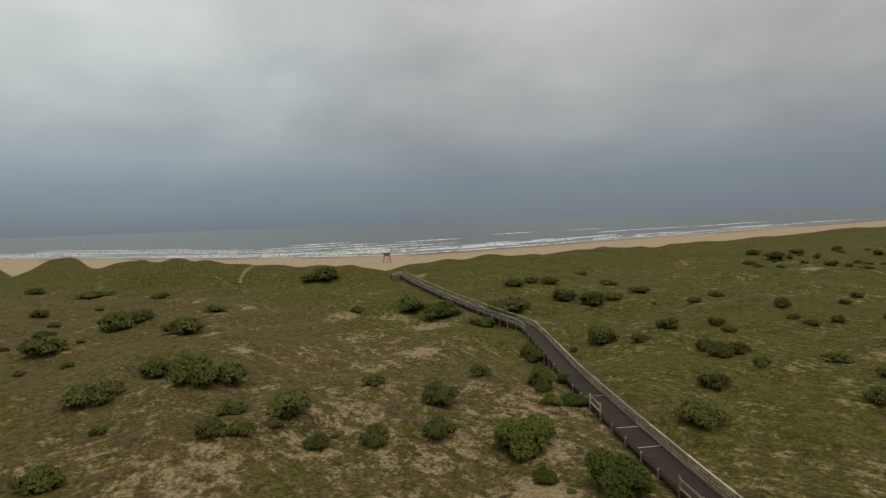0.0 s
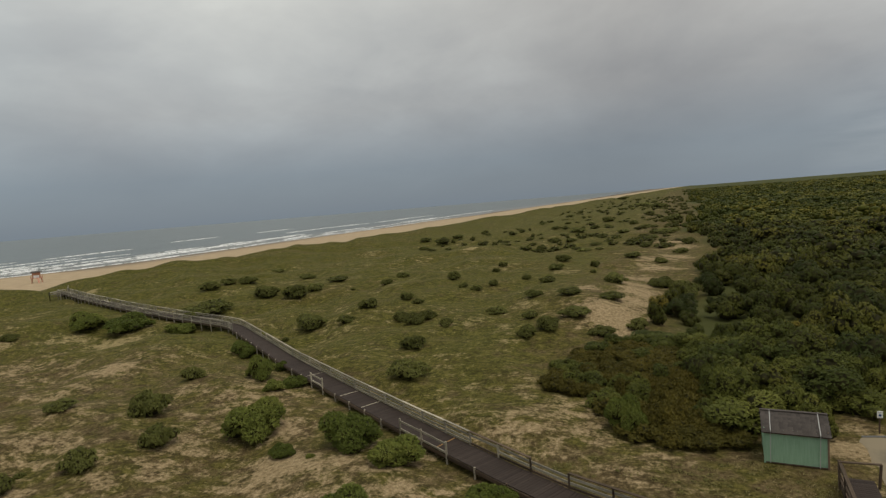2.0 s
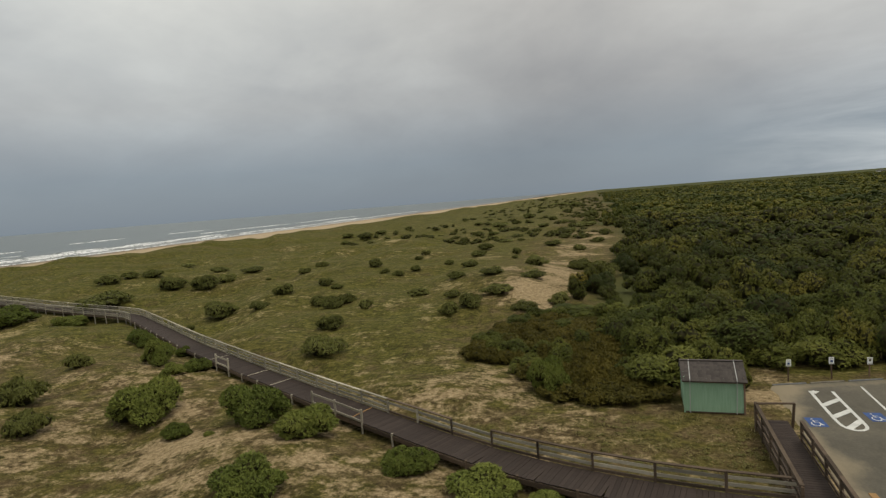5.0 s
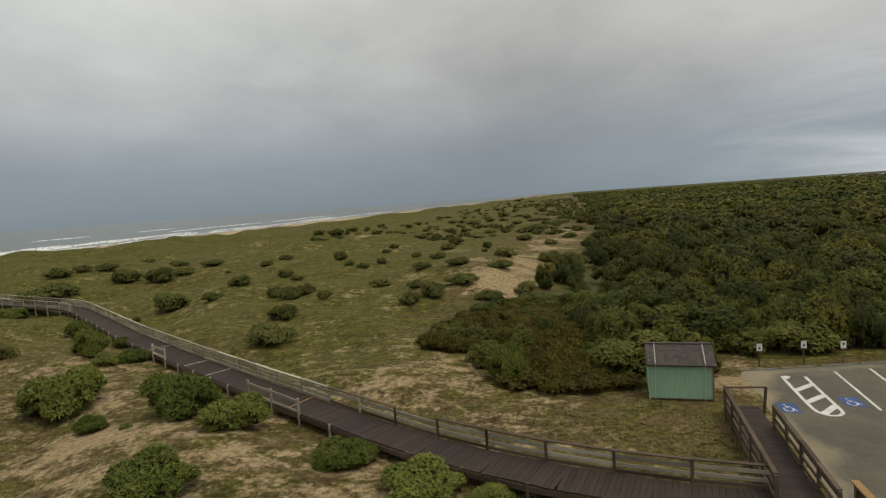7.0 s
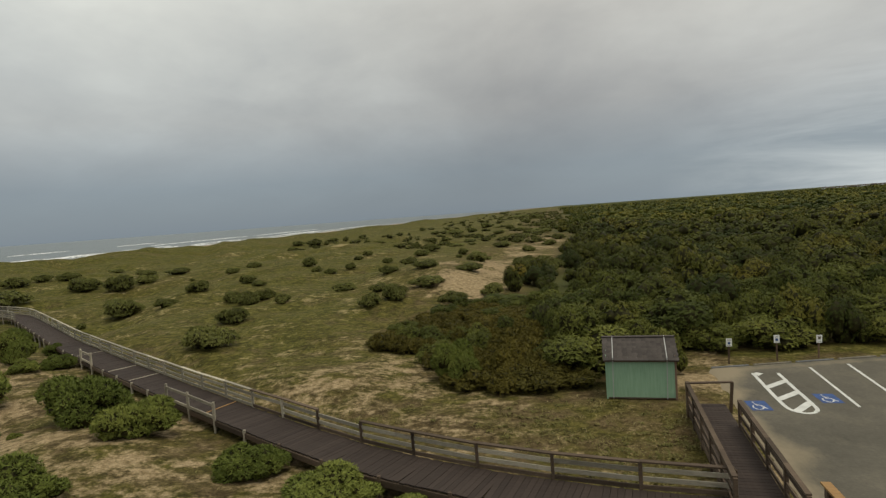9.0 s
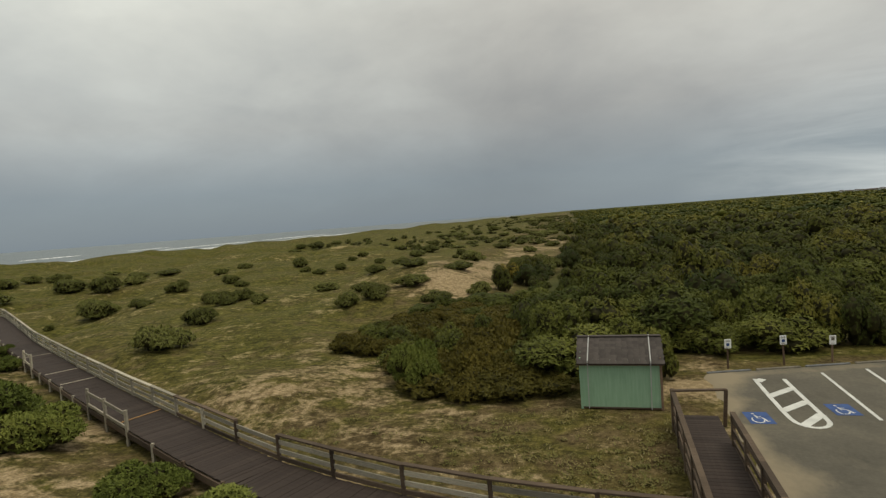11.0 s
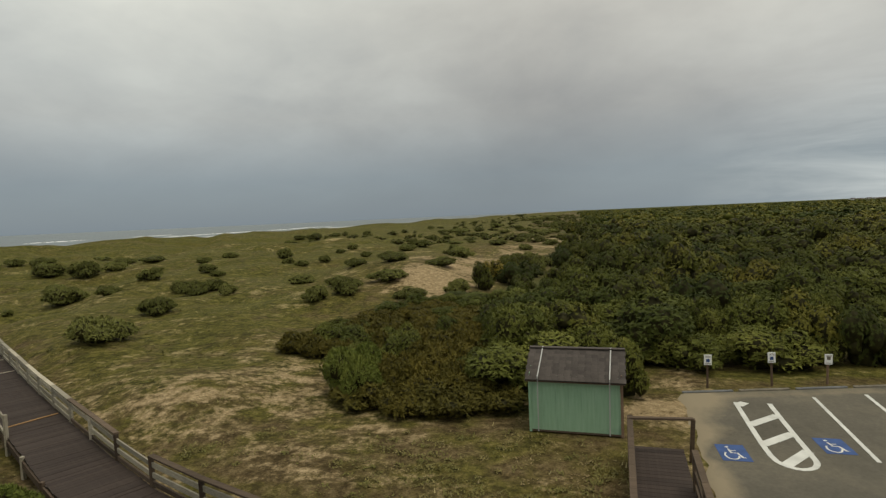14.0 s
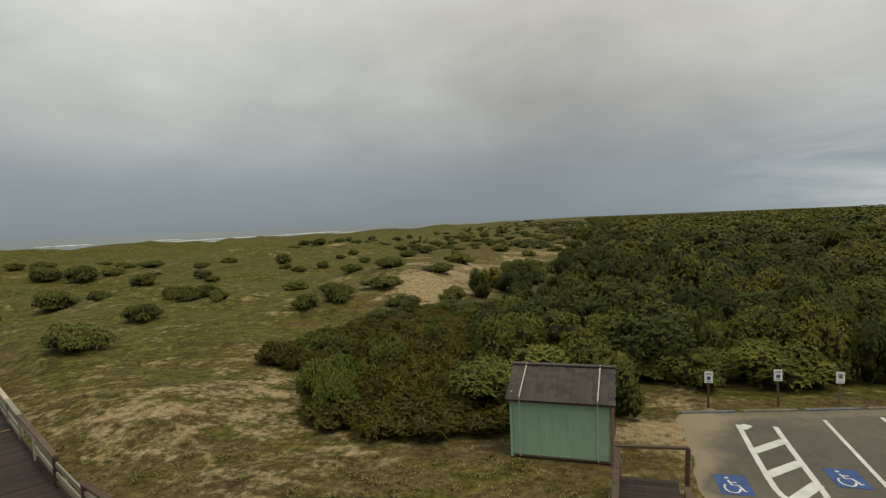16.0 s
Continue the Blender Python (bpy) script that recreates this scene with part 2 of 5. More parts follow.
def make_foam():
    m = Mat("sea_foam", 0.9, spec=0.2)
    n = m.noise(0.5, 6, 0.65)
    return m.done(m.ramp(n, [(0.36, (0.26, 0.28, 0.275)), (0.52, (0.78, 0.79, 0.78))]), n, 0.6, 0.2)


def make_siding():
    m = Mat("mint_siding", 0.75, spec=0.25)
    streak, blot = m.noise(2.5, 5, 0.6, (6.0, 6.0, 0.5)), m.noise(1.1, 4, 0.6)
    col = m.ramp(m.math("ADD", m.math("MULTIPLY", streak, 0.6), m.math("MULTIPLY", blot, 0.4)), [(0.3, (0.235, 0.385, 0.250)), (0.5, (0.29, 0.455, 0.305)), (0.72, (0.345, 0.51, 0.355))])
    z = m.t.nodes.new("ShaderNodeSeparateXYZ")
    m.t.links.new(m.co, z.inputs[0])
    mould = m.math("MULTIPLY", m.math("SUBTRACT", m.math("ADD", m.math("MULTIPLY", blot, 1.3), m.math("MULTIPLY", z.outputs[0], 0.28)), m.math("ADD", m.math("MULTIPLY", z.outputs[2], 0.9), 0.75)), 1.6, True)
    col = m.mix(m.math("MULTIPLY", mould, 0.7), col, (0.06, 0.13, 0.13))
    return m.done(col, streak, 0.25, 0.01)


GROUND = make_ground()
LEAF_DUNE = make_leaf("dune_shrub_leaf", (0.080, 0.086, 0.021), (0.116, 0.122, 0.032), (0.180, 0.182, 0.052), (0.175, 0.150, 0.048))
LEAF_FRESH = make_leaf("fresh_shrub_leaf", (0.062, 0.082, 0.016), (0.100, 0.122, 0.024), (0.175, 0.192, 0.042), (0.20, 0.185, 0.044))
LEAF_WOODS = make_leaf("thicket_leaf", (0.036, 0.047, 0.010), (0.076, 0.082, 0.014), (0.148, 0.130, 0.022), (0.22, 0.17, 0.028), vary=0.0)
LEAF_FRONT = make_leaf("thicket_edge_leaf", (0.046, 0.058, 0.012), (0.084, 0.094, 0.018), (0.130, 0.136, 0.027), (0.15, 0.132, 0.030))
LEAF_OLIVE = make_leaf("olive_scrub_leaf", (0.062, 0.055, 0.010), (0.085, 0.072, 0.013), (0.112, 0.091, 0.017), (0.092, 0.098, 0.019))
STEM = make_wood("shrub_stem", (0.05, 0.04, 0.03), (0.14, 0.12, 0.095))
DECK = make_wood("dark_deck_wood", (0.033, 0.024, 0.020), (0.054, 0.041, 0.034), per=0.16)
RAIL = make_wood("weathered_rail_wood", (0.20, 0.183, 0.142), (0.44, 0.40, 0.31), per=0.4)
RAIL_DARK = make_wood("dark_rail_wood", (0.050, 0.035, 0.025), (0.125, 0.092, 0.064), per=0.4)
RAIL_NEW = make_wood("orange_new_timber", (0.20, 0.11, 0.045), (0.36, 0.22, 0.095), per=0.2)
ASPHALT = make_asphalt()
PAINT = make_plain("worn_white_paint", (0.55, 0.55, 0.51), 0.8, 0.16, 1.6)
BLUE = make_plain("blue_marking_paint", (0.040, 0.078, 0.205), 0.8, 0.25, 2.5)
KERB_GREY = make_plain("grey_concrete_stop", (0.150, 0.134, 0.104), 0.9, 0.25, 3)
KERB_BLUE = make_plain("faded_blue_stop", (0.128, 0.130, 0.130), 0.9, 0.2, 3)
SEA, FOAM, SIDING = make_sea(), make_foam(), make_siding()
SHINGLE = make_wood("grey_shingle", (0.040, 0.034, 0.030), (0.088, 0.076, 0.068), per=0.22)
STRAP = make_plain("pale_strap", (0.42, 0.42, 0.40), 0.6, 0.1)
WHITE = make_plain("white_sign_face", (0.78, 0.79, 0.77), 0.5, 0.05)
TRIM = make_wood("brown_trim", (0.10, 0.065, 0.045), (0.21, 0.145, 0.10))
ORANGE = make_plain("faded_orange_paint", (0.48, 0.25, 0.17), 0.7, 0.15)
DARK_ROOF = make_plain("brown_roofing", (0.075, 0.06, 0.052), 0.85, 0.2)


# ---------------------------------------------------------------- helpers
def mesh_of(name, bm, material):
    me = bpy.data.meshes.new(name)
    bm.to_mesh(me)
    bm.free()
    me.materials.append(material)
    return me


def part(name, bm, material, parent, label=""):
    """Links a bmesh (or a mesh) as one object under a thing or a part."""
    me = bm if isinstance(bm, bpy.types.Mesh) else mesh_of(name, bm, material)
    ob = new(name, me)
    ob.parent = parent
    return tagged(ob, label)


def thing(name, m, label, category, group="", kind=""):
    ob = new(name)
    ob.empty_display_size = 0.2
    ob.matrix_world = m
    return tagged(ob, label, category, group, kind)


def box(bm, size, m=None, bevel=0.0):
    got = bmesh.ops.create_cube(bm, size=1.0, matrix=(m or Matrix()) @ Matrix.Diagonal((*size, 1)))
    if bevel:
        edges = list({e for v in got["verts"] for e in v.link_edges})
        bmesh.ops.bevel(bm, geom=edges, offset=bevel, segments=1, affect="EDGES", clamp_overlap=True)


def beam(a, b, w, h, bevel=0.0):
    """A bar of section w by h from a to b, h upright."""
    a, b = Vector(a), Vector(b)
    d = (b - a).normalized()
    side = Vector((0, 0, 1)).cross(d)
    side = side.normalized() if side.length > 1e-4 else Vector((1, 0, 0))
    m = Matrix((d, side, d.cross(side))).transposed().to_4x4()
    m.translation = (a + b) / 2
    bm = bmesh.new()
    box(bm, ((b - a).length, w, h), m, bevel)
    return bm


def raw_mesh(name, verts, faces, material, **attributes):
    """A mesh from arrays; attributes are floats for each vertex."""
    me = bpy.data.meshes.new(name)
    n, k = len(faces), faces.shape[1]
    me.vertices.add(len(verts))
    me.vertices.foreach_set("co", np.ascontiguousarray(verts, dtype=np.float32).ravel())
    me.loops.add(n * k)
    me.loops.foreach_set("vertex_index", np.ascontiguousarray(faces, dtype=np.int32).ravel())
    me.polygons.add(n)
    me.polygons.foreach_set("loop_start", np.arange(0, n * k, k, dtype=np.int32))
    me.polygons.foreach_set("loop_total", np.full(n, k, dtype=np.int32))
    me.update(calc_edges=True)
    me.validate()
    for key, values in attributes.items():
        me.attributes.new(key, "FLOAT", "POINT").data.foreach_set("value", np.ascontiguousarray(values, dtype=np.float32))
    me.materials.append(material)
    return me


def grid_mesh(name, xs, ys, height, material, **fields):
    gx, gy = np.meshgrid(xs, ys)
    gz = height(gx, gy)
    verts = np.stack([gx, gy, gz], -1).reshape(-1, 3)
    nx, ny = len(xs), len(ys)
    i = (np.arange(ny - 1)[:, None] * nx + np.arange(nx - 1)[None, :]).ravel()
    faces = np.stack([i, i + 1, i + nx + 1, i + nx], 1)
    me = raw_mesh(name, verts, faces, material, **{k: f(gx, gy).ravel() for k, f in fields.items()})
    me.polygons.foreach_set("use_smooth", np.ones(len(faces), dtype=bool))
    return me


# ---------------------------------------------------------------- land and sea
WALK_X = (-124, -106, -86, -66, -54.5, -52, -43, -33, -22, -14.5, -10.3, -6, -3, -0.5, 2, 4.8, 7.1, 8.4)
WALK_Y = (90, 82.5, 75, 68.7, 65.7, 64.6, 58.2, 51, 43.7, 38.9, 36.3, 33.7, 32.0, 30.9, 30.0, 29.3, 28.9, 28.8)
WALK_Z = (1.7, 1.5, 1.15, 0.75, 0.5, 0.48, 0.45, 0.42, 0.42, 0.42, 0.42, 0.42, 0.42, 0.42, 0.42, 0.42, 0.42, 0.42)


def step(a, b, v):
    t = np.clip((v - a) / (b - a), 0, 1)
    return t * t * (3 - 2 * t)


LATTICE = np.random.default_rng(12).random((64, 64))


def rough(x, y):
    # smooth uneven field between 0 and 1, one swell to a unit
    i, j = np.floor(x).astype(int), np.floor(y).astype(int)
    a, b = x - i, y - j
    a, b = a * a * (3 - 2 * a), b * b * (3 - 2 * b)
    i, j, p, q = i % 64, j % 64, (i + 1) % 64, (j + 1) % 64
    return (LATTICE[i, j] * (1 - a) + LATTICE[p, j] * a) * (1 - b) + (LATTICE[i, q] * (1 - a) + LATTICE[p, q] * a) * b


def crest_x(y):
    """Line of the foredune's crest."""
    y = np.asarray(y, float)
    return -111 - 0.68 * (90 - y + np.sqrt((90 - y) ** 2 + 1600)) + 0.05 * np.maximum(0, y - 220) + 3.0 * np.sin(y / 31.0) + 0.9 * np.sin(y / 11.0 + 1)


def land_z(x, y):
    """Height of the ground: beach, foredune, hollow with small dunes, flat by the car park."""
    x, y = np.asarray(x, float), np.asarray(y, float)
    u = x - crest_x(y)
    flat = step(6, -8, x)
    width = np.where(u < 0, 9.0, 21.0)
    crest = 3.5 + 2.5 * step(88, 40, y) + 1.6 * step(60, 20, y) - 0.5 * step(150, 260, y) + 0.14 * np.sin(y / 17.0 + x / 9.0) + 0.12 * np.sin(y / 7.3 + 2 + x / 5.0) + 0.26 * np.sin(y / 3.1 + x / 2.0) + 0.14 * np.sin(y / 1.3 - x / 1.1) + 0.22 * np.sin(y / 4.4 - x / 3.0 + 1)
    gap = 1 - 0.80 * np.exp(-(((y - 93) / 6.5) ** 2))
    z = crest * gap * np.exp(-((u / width) ** 2))
    z = z + 0.25 * flat * step(-14, 2, u) - 2.6 * step(-5, -168 - 220 * step(185, 10, y), u) + 0.4 * step(2, -14, u)
    wave = 0.30 * np.sin(x / 5.1 + y / 9.0) + 0.28 * np.sin(y / 6.3 - x / 13.0 + 1) * np.cos(x / 8.0 + 0.5) + 0.16 * np.sin(x / 2.3 + 2 * np.sin(y / 4.0)) + 0.08 * np.sin(y / 1.7 + x / 2.9)
    lumps = 1.7 * (rough(x / 15, y / 15) - 0.5) + 1.1 * (rough(x / 6.5 + 9, y / 6.5) - 0.5) + 0.45 * (rough(x / 2.9, y / 2.9 + 5) - 0.5)
    z = z + lumps * (0.25 + 0.75 * step(-12, -42, x)) * flat * step(4, 26, u) * step(420, 200, y)
    z = z + wave * flat * step(-20, 5, u) * (1 + 0.5 * step(120, 300, y))
    for px, py, r, h in ((-5, 70, 13, 1.5), (-66, 28, 10, 1.5), (-92, 22, 13, 1.2), (-62, 46, 13, -0.5), (-84, 92, 13, 1.0), (-58, 104, 12, 0.9), (-60, 160, 16, 1.2), (-27, 103, 27, 1.5), (-50, 22, 21, 1.2), (-38, 42, 14, -0.5), (-30, 25, 9, 0.5), (-80, 60, 15, 0.7), (-110, 62, 12, 1.0), (-105, 104, 14, 0.7), (-45, 140, 16, 0.9), (-8, 84, 12, 0.8)):
        z = z + h * flat * np.exp(-(((x - px) ** 2 + (y - py) ** 2) / r**2))
    deck_y, deck_z = np.interp(x, WALK_X, WALK_Y), np.interp(x, WALK_X, WALK_Z)
    z = z - np.maximum(0, z - (deck_z - 0.62)) * np.exp(-(((y - deck_y) / 4.0) ** 2)) * step(-124, -116, x) * step(10, 7, x)
    return z


SAND = ((-46.3, 143.8, 1.6, 2.2), (-8.6, 78.3, 2.5, 1.3), (-1.7, 79.6, 4.3, 1.35), (-3.3, 65.8, 3.0, 1.25), (-1.6, 122.5, 4.7, 1.3), (1.3, 162.4, 4.4, 1.4), (-6.8, 67.2, 2.4, 1.1), (-19.4, 65.7, 2.0, 0.75), (-12.9, 59.6, 2.2, 0.7), (-21.2, 64.9, 1.6, 0.7), (-77.9, 92.1, 3.9, 0.6), (-6.3, 39.6, 1.6, 0.85), (-4.3, 38.3, 1.6, 0.85), (-7.1, 38.1, 1.6, 0.8), (-0.9, 35.7, 1.6, 0.62), (0.8, 39.1, 1.6, 0.9), (-16.6, 48.3, 1.6, 0.4), (-27.8, 82.9, 2.0, 0.6), (-9.9, 197.9, 4.8, 0.9), (-7.0, 304.7, 7.5, 0.8), (-40.0, 108.0, 5, 0.6))
SAND_MORE = ((-22.7, 37.3, 1.9, 1.1), (-19.1, 31.8, 2.9, 1.35), (-15.7, 32.4, 2.5, 1.15), (-10.8, 30.3, 2.3, 1.05), (-34.3, 47.2, 1.8, 0.6), (-9.0, 31.7, 1.6, 0.9), (-15.7, 28.2, 1.8, 0.9), (-5.1, 29.1, 1.6, 0.7), (3.5, 31.5, 4.5, 0.42), (10.2, 41, 1.9, 1.2), (10.5, 36.5, 0.9, 1.2), (10.3, 32, 0.9, 1.2), (11.4, 44.3, 1.9, 0.75), (14.5, 44.9, 2.0, 0.2), (18, 45.4, 2.0, 0.2), (-6.4, 37.4, 1.6, 0.8), (-0.7, 34.8, 1.6, 0.8), (1.5, 35.4, 1.6, 0.75), (-5.3, 39.8, 1.6, 0.75), (-7.8, 38.8, 1.6, 0.7), (-11.0, 41.2, 1.6, 0.6), (1.3, 38.1, 1.6, 0.85), (-2.9, 41.6, 1.6, 0.6))
SAND_RIDGE = ((-35.5, 18.5, 2.1, 0.6), (-45.0, 16.4, 1.7, 0.5), (-80.6, 49.3, 2.4, 0.6), (-102.4, 42.9, 1.9, 0.7), (-98.7, 81.2, 2.1, 1.1), (-121.1, 95.0, 1.8, 1.4), (-20.0, 34.0, 1.8, 0.9), (-27.0, 40.5, 1.6, 0.7), (-23.2, 43.6, 1.6, 0.5), (-60.9, 72.9, 2.3, 0.6), (-3, 62, 3, 1.1), (-4.5, 68, 4.5, 1.3), (-3, 75, 4.5, 1.25), (-2.5, 82, 4, 1.2), (-2.5, 90, 4, 1.15), (-2.5, 100, 4.5, 1.1), (-1, 112, 5, 1.2), (2, 130, 5, 1.1), (3.5, 150, 6, 1.1))
SAND_EDGE = ((-66.7, 57.8, 4.4, 1.15), (-75.1, 57.7, 3.9, 1.2), (-51.1, 45.7, 4.5, 1.15), (-68.2, 47.6, 4.2, 0.95), (-48.5, 40.3, 3.1, 1.05), (-80.0, 51.1, 3.2, 0.85), (-52.9, 52.1, 3.0, 0.6), (-46.7, 26.4, 1.8, 1.0), (-59.5, 28.5, 2.2, 0.9), (-71.1, 28.6, 2.6, 0.9), (-82.4, 25.6, 3.0, 0.6), (-35.5, 24.9, 2.6, 0.75), (-27.9, 28.1, 2.6, 0.85), (-26.5, 29.7, 1.9, 0.9), (-28.7, 24.6, 2.2, 0.8))
EDGE_Y = ((-9, 50), (-7.4, 46.6), (-4.2, 45.2), (-2.6, 44.2), (-1.7, 41.8), (-0.3, 39.8), (1.2, 38.9), (2.6, 39.1), (4.4, 39.9), (5.6, 40.7), (9.4, 41.4), (10.6, 45.1), (20, 46.3), (60, 50.5), (400, 60))
EDGE_X = ((38, -1.9), (42, -2.0), (44, -4), (47, -7.7), (52.5, -7.9), (57.5, -7.0), (59.5, -4.5), (60.5, -1.4), (64, -0.4), (72, -0.8), (78, 1.5), (86, 2.4), (112, 3.2), (157, 6.5), (370, 12), (3000, 60))


def in_woods(x, y):
    """How far inside the thicket a place lies, in metres."""
    low = np.interp(x, [p[0] for p in EDGE_Y], [p[1] for p in EDGE_Y])
    left = np.interp(y, [p[0] for p in EDGE_X], [p[1] for p in EDGE_X])
    left = left + step(70, 110, y) * (2.4 * np.sin(y / 7.0 + 1) + 3.4 * np.sin(y / 23.0 + 2) + 0.012 * (y - 70) * np.sin(y / 51.0))
    return np.minimum(y - low, x - left)


def sand_at(x, y):
    s = np.zeros(np.shape(x))
    for px, py, r, a in SAND + SAND_MORE + SAND_EDGE + SAND_RIDGE:
        s = np.maximum(s, a * np.exp(-(((x - px) ** 2 + (y - py) ** 2) / r**2)))
    along, track = (x - -143.1) * -0.856 + (y - 53.5) * 0.517, np.abs((x - -143.1) * 0.517 - (y - 53.5) * -0.856)
    s = np.maximum(s, 1.2 * np.exp(-((track / 0.9) ** 2)) * ((along > 0) & (along < 15.6)))
    field = step(4, 40, x - crest_x(y)) * step(9, 2, x)
    return np.maximum(s, field * (0.16 + 0.22 * step(-70, -30, x) * (1 - step(38, 62, y)) + (0.36 - 0.14 * step(40, 60, y)) * (0.35 + 0.65 * step(14, 30, y)) * step(0.5, 0.85, rough(x / 7 + 3, y / 9))))


def lush_at(x, y):
    u = x - crest_x(y)
    return np.clip(0.56 + 0.6 * step(80, 14, u) + 0.40 * step(42, 58, y) * step(-4, -16, x) + 0.3 * np.exp(-(((x + 11) ** 2 + (y - 44) ** 2) / 90)) + 0.22 * np.exp(-(((x - 7) ** 2 + (y - 32) ** 2) / 12)) + 0.5 * np.exp(-(((y - 44.9 - 0.13 * (x - 11)) / 0.8) ** 2)) * step(11, 13, x) - 0.34 * np.exp(-(((x + 1) / 8.0) ** 2 + ((y - 35) / 4.5) ** 2)), 0, 1)


SEA_Z = -1.7
shore = lambda x, y: x - crest_x(y)
water_line = lambda y: 128 + 170 * step(185, 10, y)
ramp_out = lambda a, b, n: a + (b - a) * np.linspace(0, 1, n)[1:] ** 2.6
xs = np.concatenate([-170 - ramp_out(0, 4600, 26)[::-1], np.arange(-170, -40, 1.0), np.arange(-40, 30, 0.5), 30 + ramp_out(0, 4600, 40)])
ys = np.concatenate([-20 - ramp_out(0, 1500, 14)[::-1], np.arange(-20, 15, 1.5), np.arange(15, 70, 0.5), np.arange(70, 190, 1.3), 190 + ramp_out(0, 4600, 60)])
ground = new("ground", grid_mesh(
    "ground", xs, ys, land_z, GROUND, sand=sand_at, lush=lush_at,
    beach=lambda x, y: step(-6, -12, shore(x, y) + 2.0 * np.sin(y / 5.0) + 1.4 * np.sin(y / 2.1)),
    wet=lambda x, y: step(-70, -84, shore(x, y) + water_line(y) - 92 + 2.5 * np.sin(y / 19.0)),
    woods=lambda x, y: step(0.5, 5, in_woods(x, y))))
tagged(ground, "sandy dune ground with patchy olive grass", "ground", kind="structure")

sx = np.concatenate([-4700 + 0 * np.arange(1), -420 - ramp_out(0, 4200, 18)[::-1], np.arange(-420, -180, 3.0)])
sy = np.concatenate([-300 - ramp_out(0, 3500, 14)[::-1], np.arange(-300, 700, 8.0), 700 + ramp_out(0, 4200, 30)])


def sea_z(x, y):
    u = -water_line(y) - shore(x, y)
    near = step(160, 10, u)
    return SEA_Z + near * (0.22 * np.sin(u / 5.5 + 1.2 * np.sin(y / 45.0)) + 0.1 * np.sin(y / 9.0 + u / 4.0))


sea = new("water", grid_mesh("water", np.unique(sx), sy, sea_z, SEA, shoal=lambda x, y: step(85, 5, -water_line(y) - shore(x, y))))
tagged(sea, "grey-green choppy sea under cloud", "sea", kind="structure")


def breaker(rng, u0, y0, length, width, height):
    """One rolling line of white water along the shore, ragged at both edges."""
    n, k = max(8, int(length / 3)), 6
    t = np.linspace(0, 1, n)
    y = y0 + (t - 0.5) * length
    taper = np.sin(np.pi * np.clip(t, 0.0, 1.0)) ** 0.5
    ph = rng.uniform(0, 6, 5)
    mid = u0 + 2.2 * np.sin(y / 37.0 + ph[0]) + 0.8 * np.sin(y / 9.0 + ph[1])
    wide = width * taper * (0.65 + 0.35 * np.sin(y / 6.3 + ph[2]) + 0.25 * np.sin(y / 2.3 + ph[3])).clip(0.12, 1.4)
    verts = []
    for j in range(k):
        s = j / (k - 1)
        edge = 0.5 * np.sin(y * 1.3 + j * 2.0 + ph[4]) * (s - 0.5)
        x = crest_x(y) - water_line(y) - (mid + wide * (s - 0.5) + edge)
        z = SEA_Z + 0.30 + height * np.sin(np.pi * s) ** 0.7 * taper
        if j in (0, k - 1):
            z = z * 0 + SEA_Z - 0.3
        verts.append(np.stack([x, y, z + 0 * y], -1))
    verts = np.stack(verts, 1).reshape(-1, 3)
    i = (np.arange(n - 1)[:, None] * k + np.arange(k - 1)[None, :]).ravel()
    return verts, np.stack([i, i + 1, i + k + 1, i + k], 1)


rng = np.random.default_rng(5)
waves = [(0.0, 150, 900, 3.4, 0.1), (3.5, 90, 130, 3.0, 0.2), (4.5, 300, 190, 3.2, 0.2)]
# broken rows of surf, longer and fuller over the two bars
for out, count, length, width in ((20, 9, 70, 4.5), (38, 9, 120, 5.5), (52, 8, 90, 4.5), (84, 9, 80, 5.5), (118, 10, 110, 7.0), (165, 9, 90, 9.0), (220, 7, 70, 9.0)):
    for k in range(count):
        if k * 900 / count > 300 and rng.random() < 0.45:
            continue
        waves.append((out + rng.uniform(-7, 7), -130 + (k + rng.uniform(0.1, 0.9)) * 900 / count, length * rng.uniform(0.4, 1.6), width * rng.uniform(0.6, 1.25), rng.uniform(0.5, 1.0)))
# short whitecaps further out
waves += [(rng.uniform(14, 125), rng.uniform(-110, 420), rng.uniform(10, 46), rng.uniform(2.0, 5.0), 0.6) for _ in range(34)]
waves += [(rng.uniform(16, 70), rng.uniform(-80, 260), rng.uniform(20, 60), rng.uniform(2.0, 3.5), 0.4) for _ in range(12)]
for u0, y0, length, width, height in waves:
    v, f4 = breaker(rng, u0, y0, length, width * 0.44, height * 0.34)
    me = raw_mesh("breaking_wave", v, f4, FOAM)
    tagged(new("breaking_wave", me), "white foaming line of surf near the beach", "wave", "surf lines", "structure")

# car park: a slab whose edge is a little uneven
LOT = ((10.9, 42.65), (60.0, 52.0), (60.0, -10.0), (9.9, -10.0), (9.95, 26.0), (10.2, 31.0), (10.55, 35.6), (10.85, 38.6))


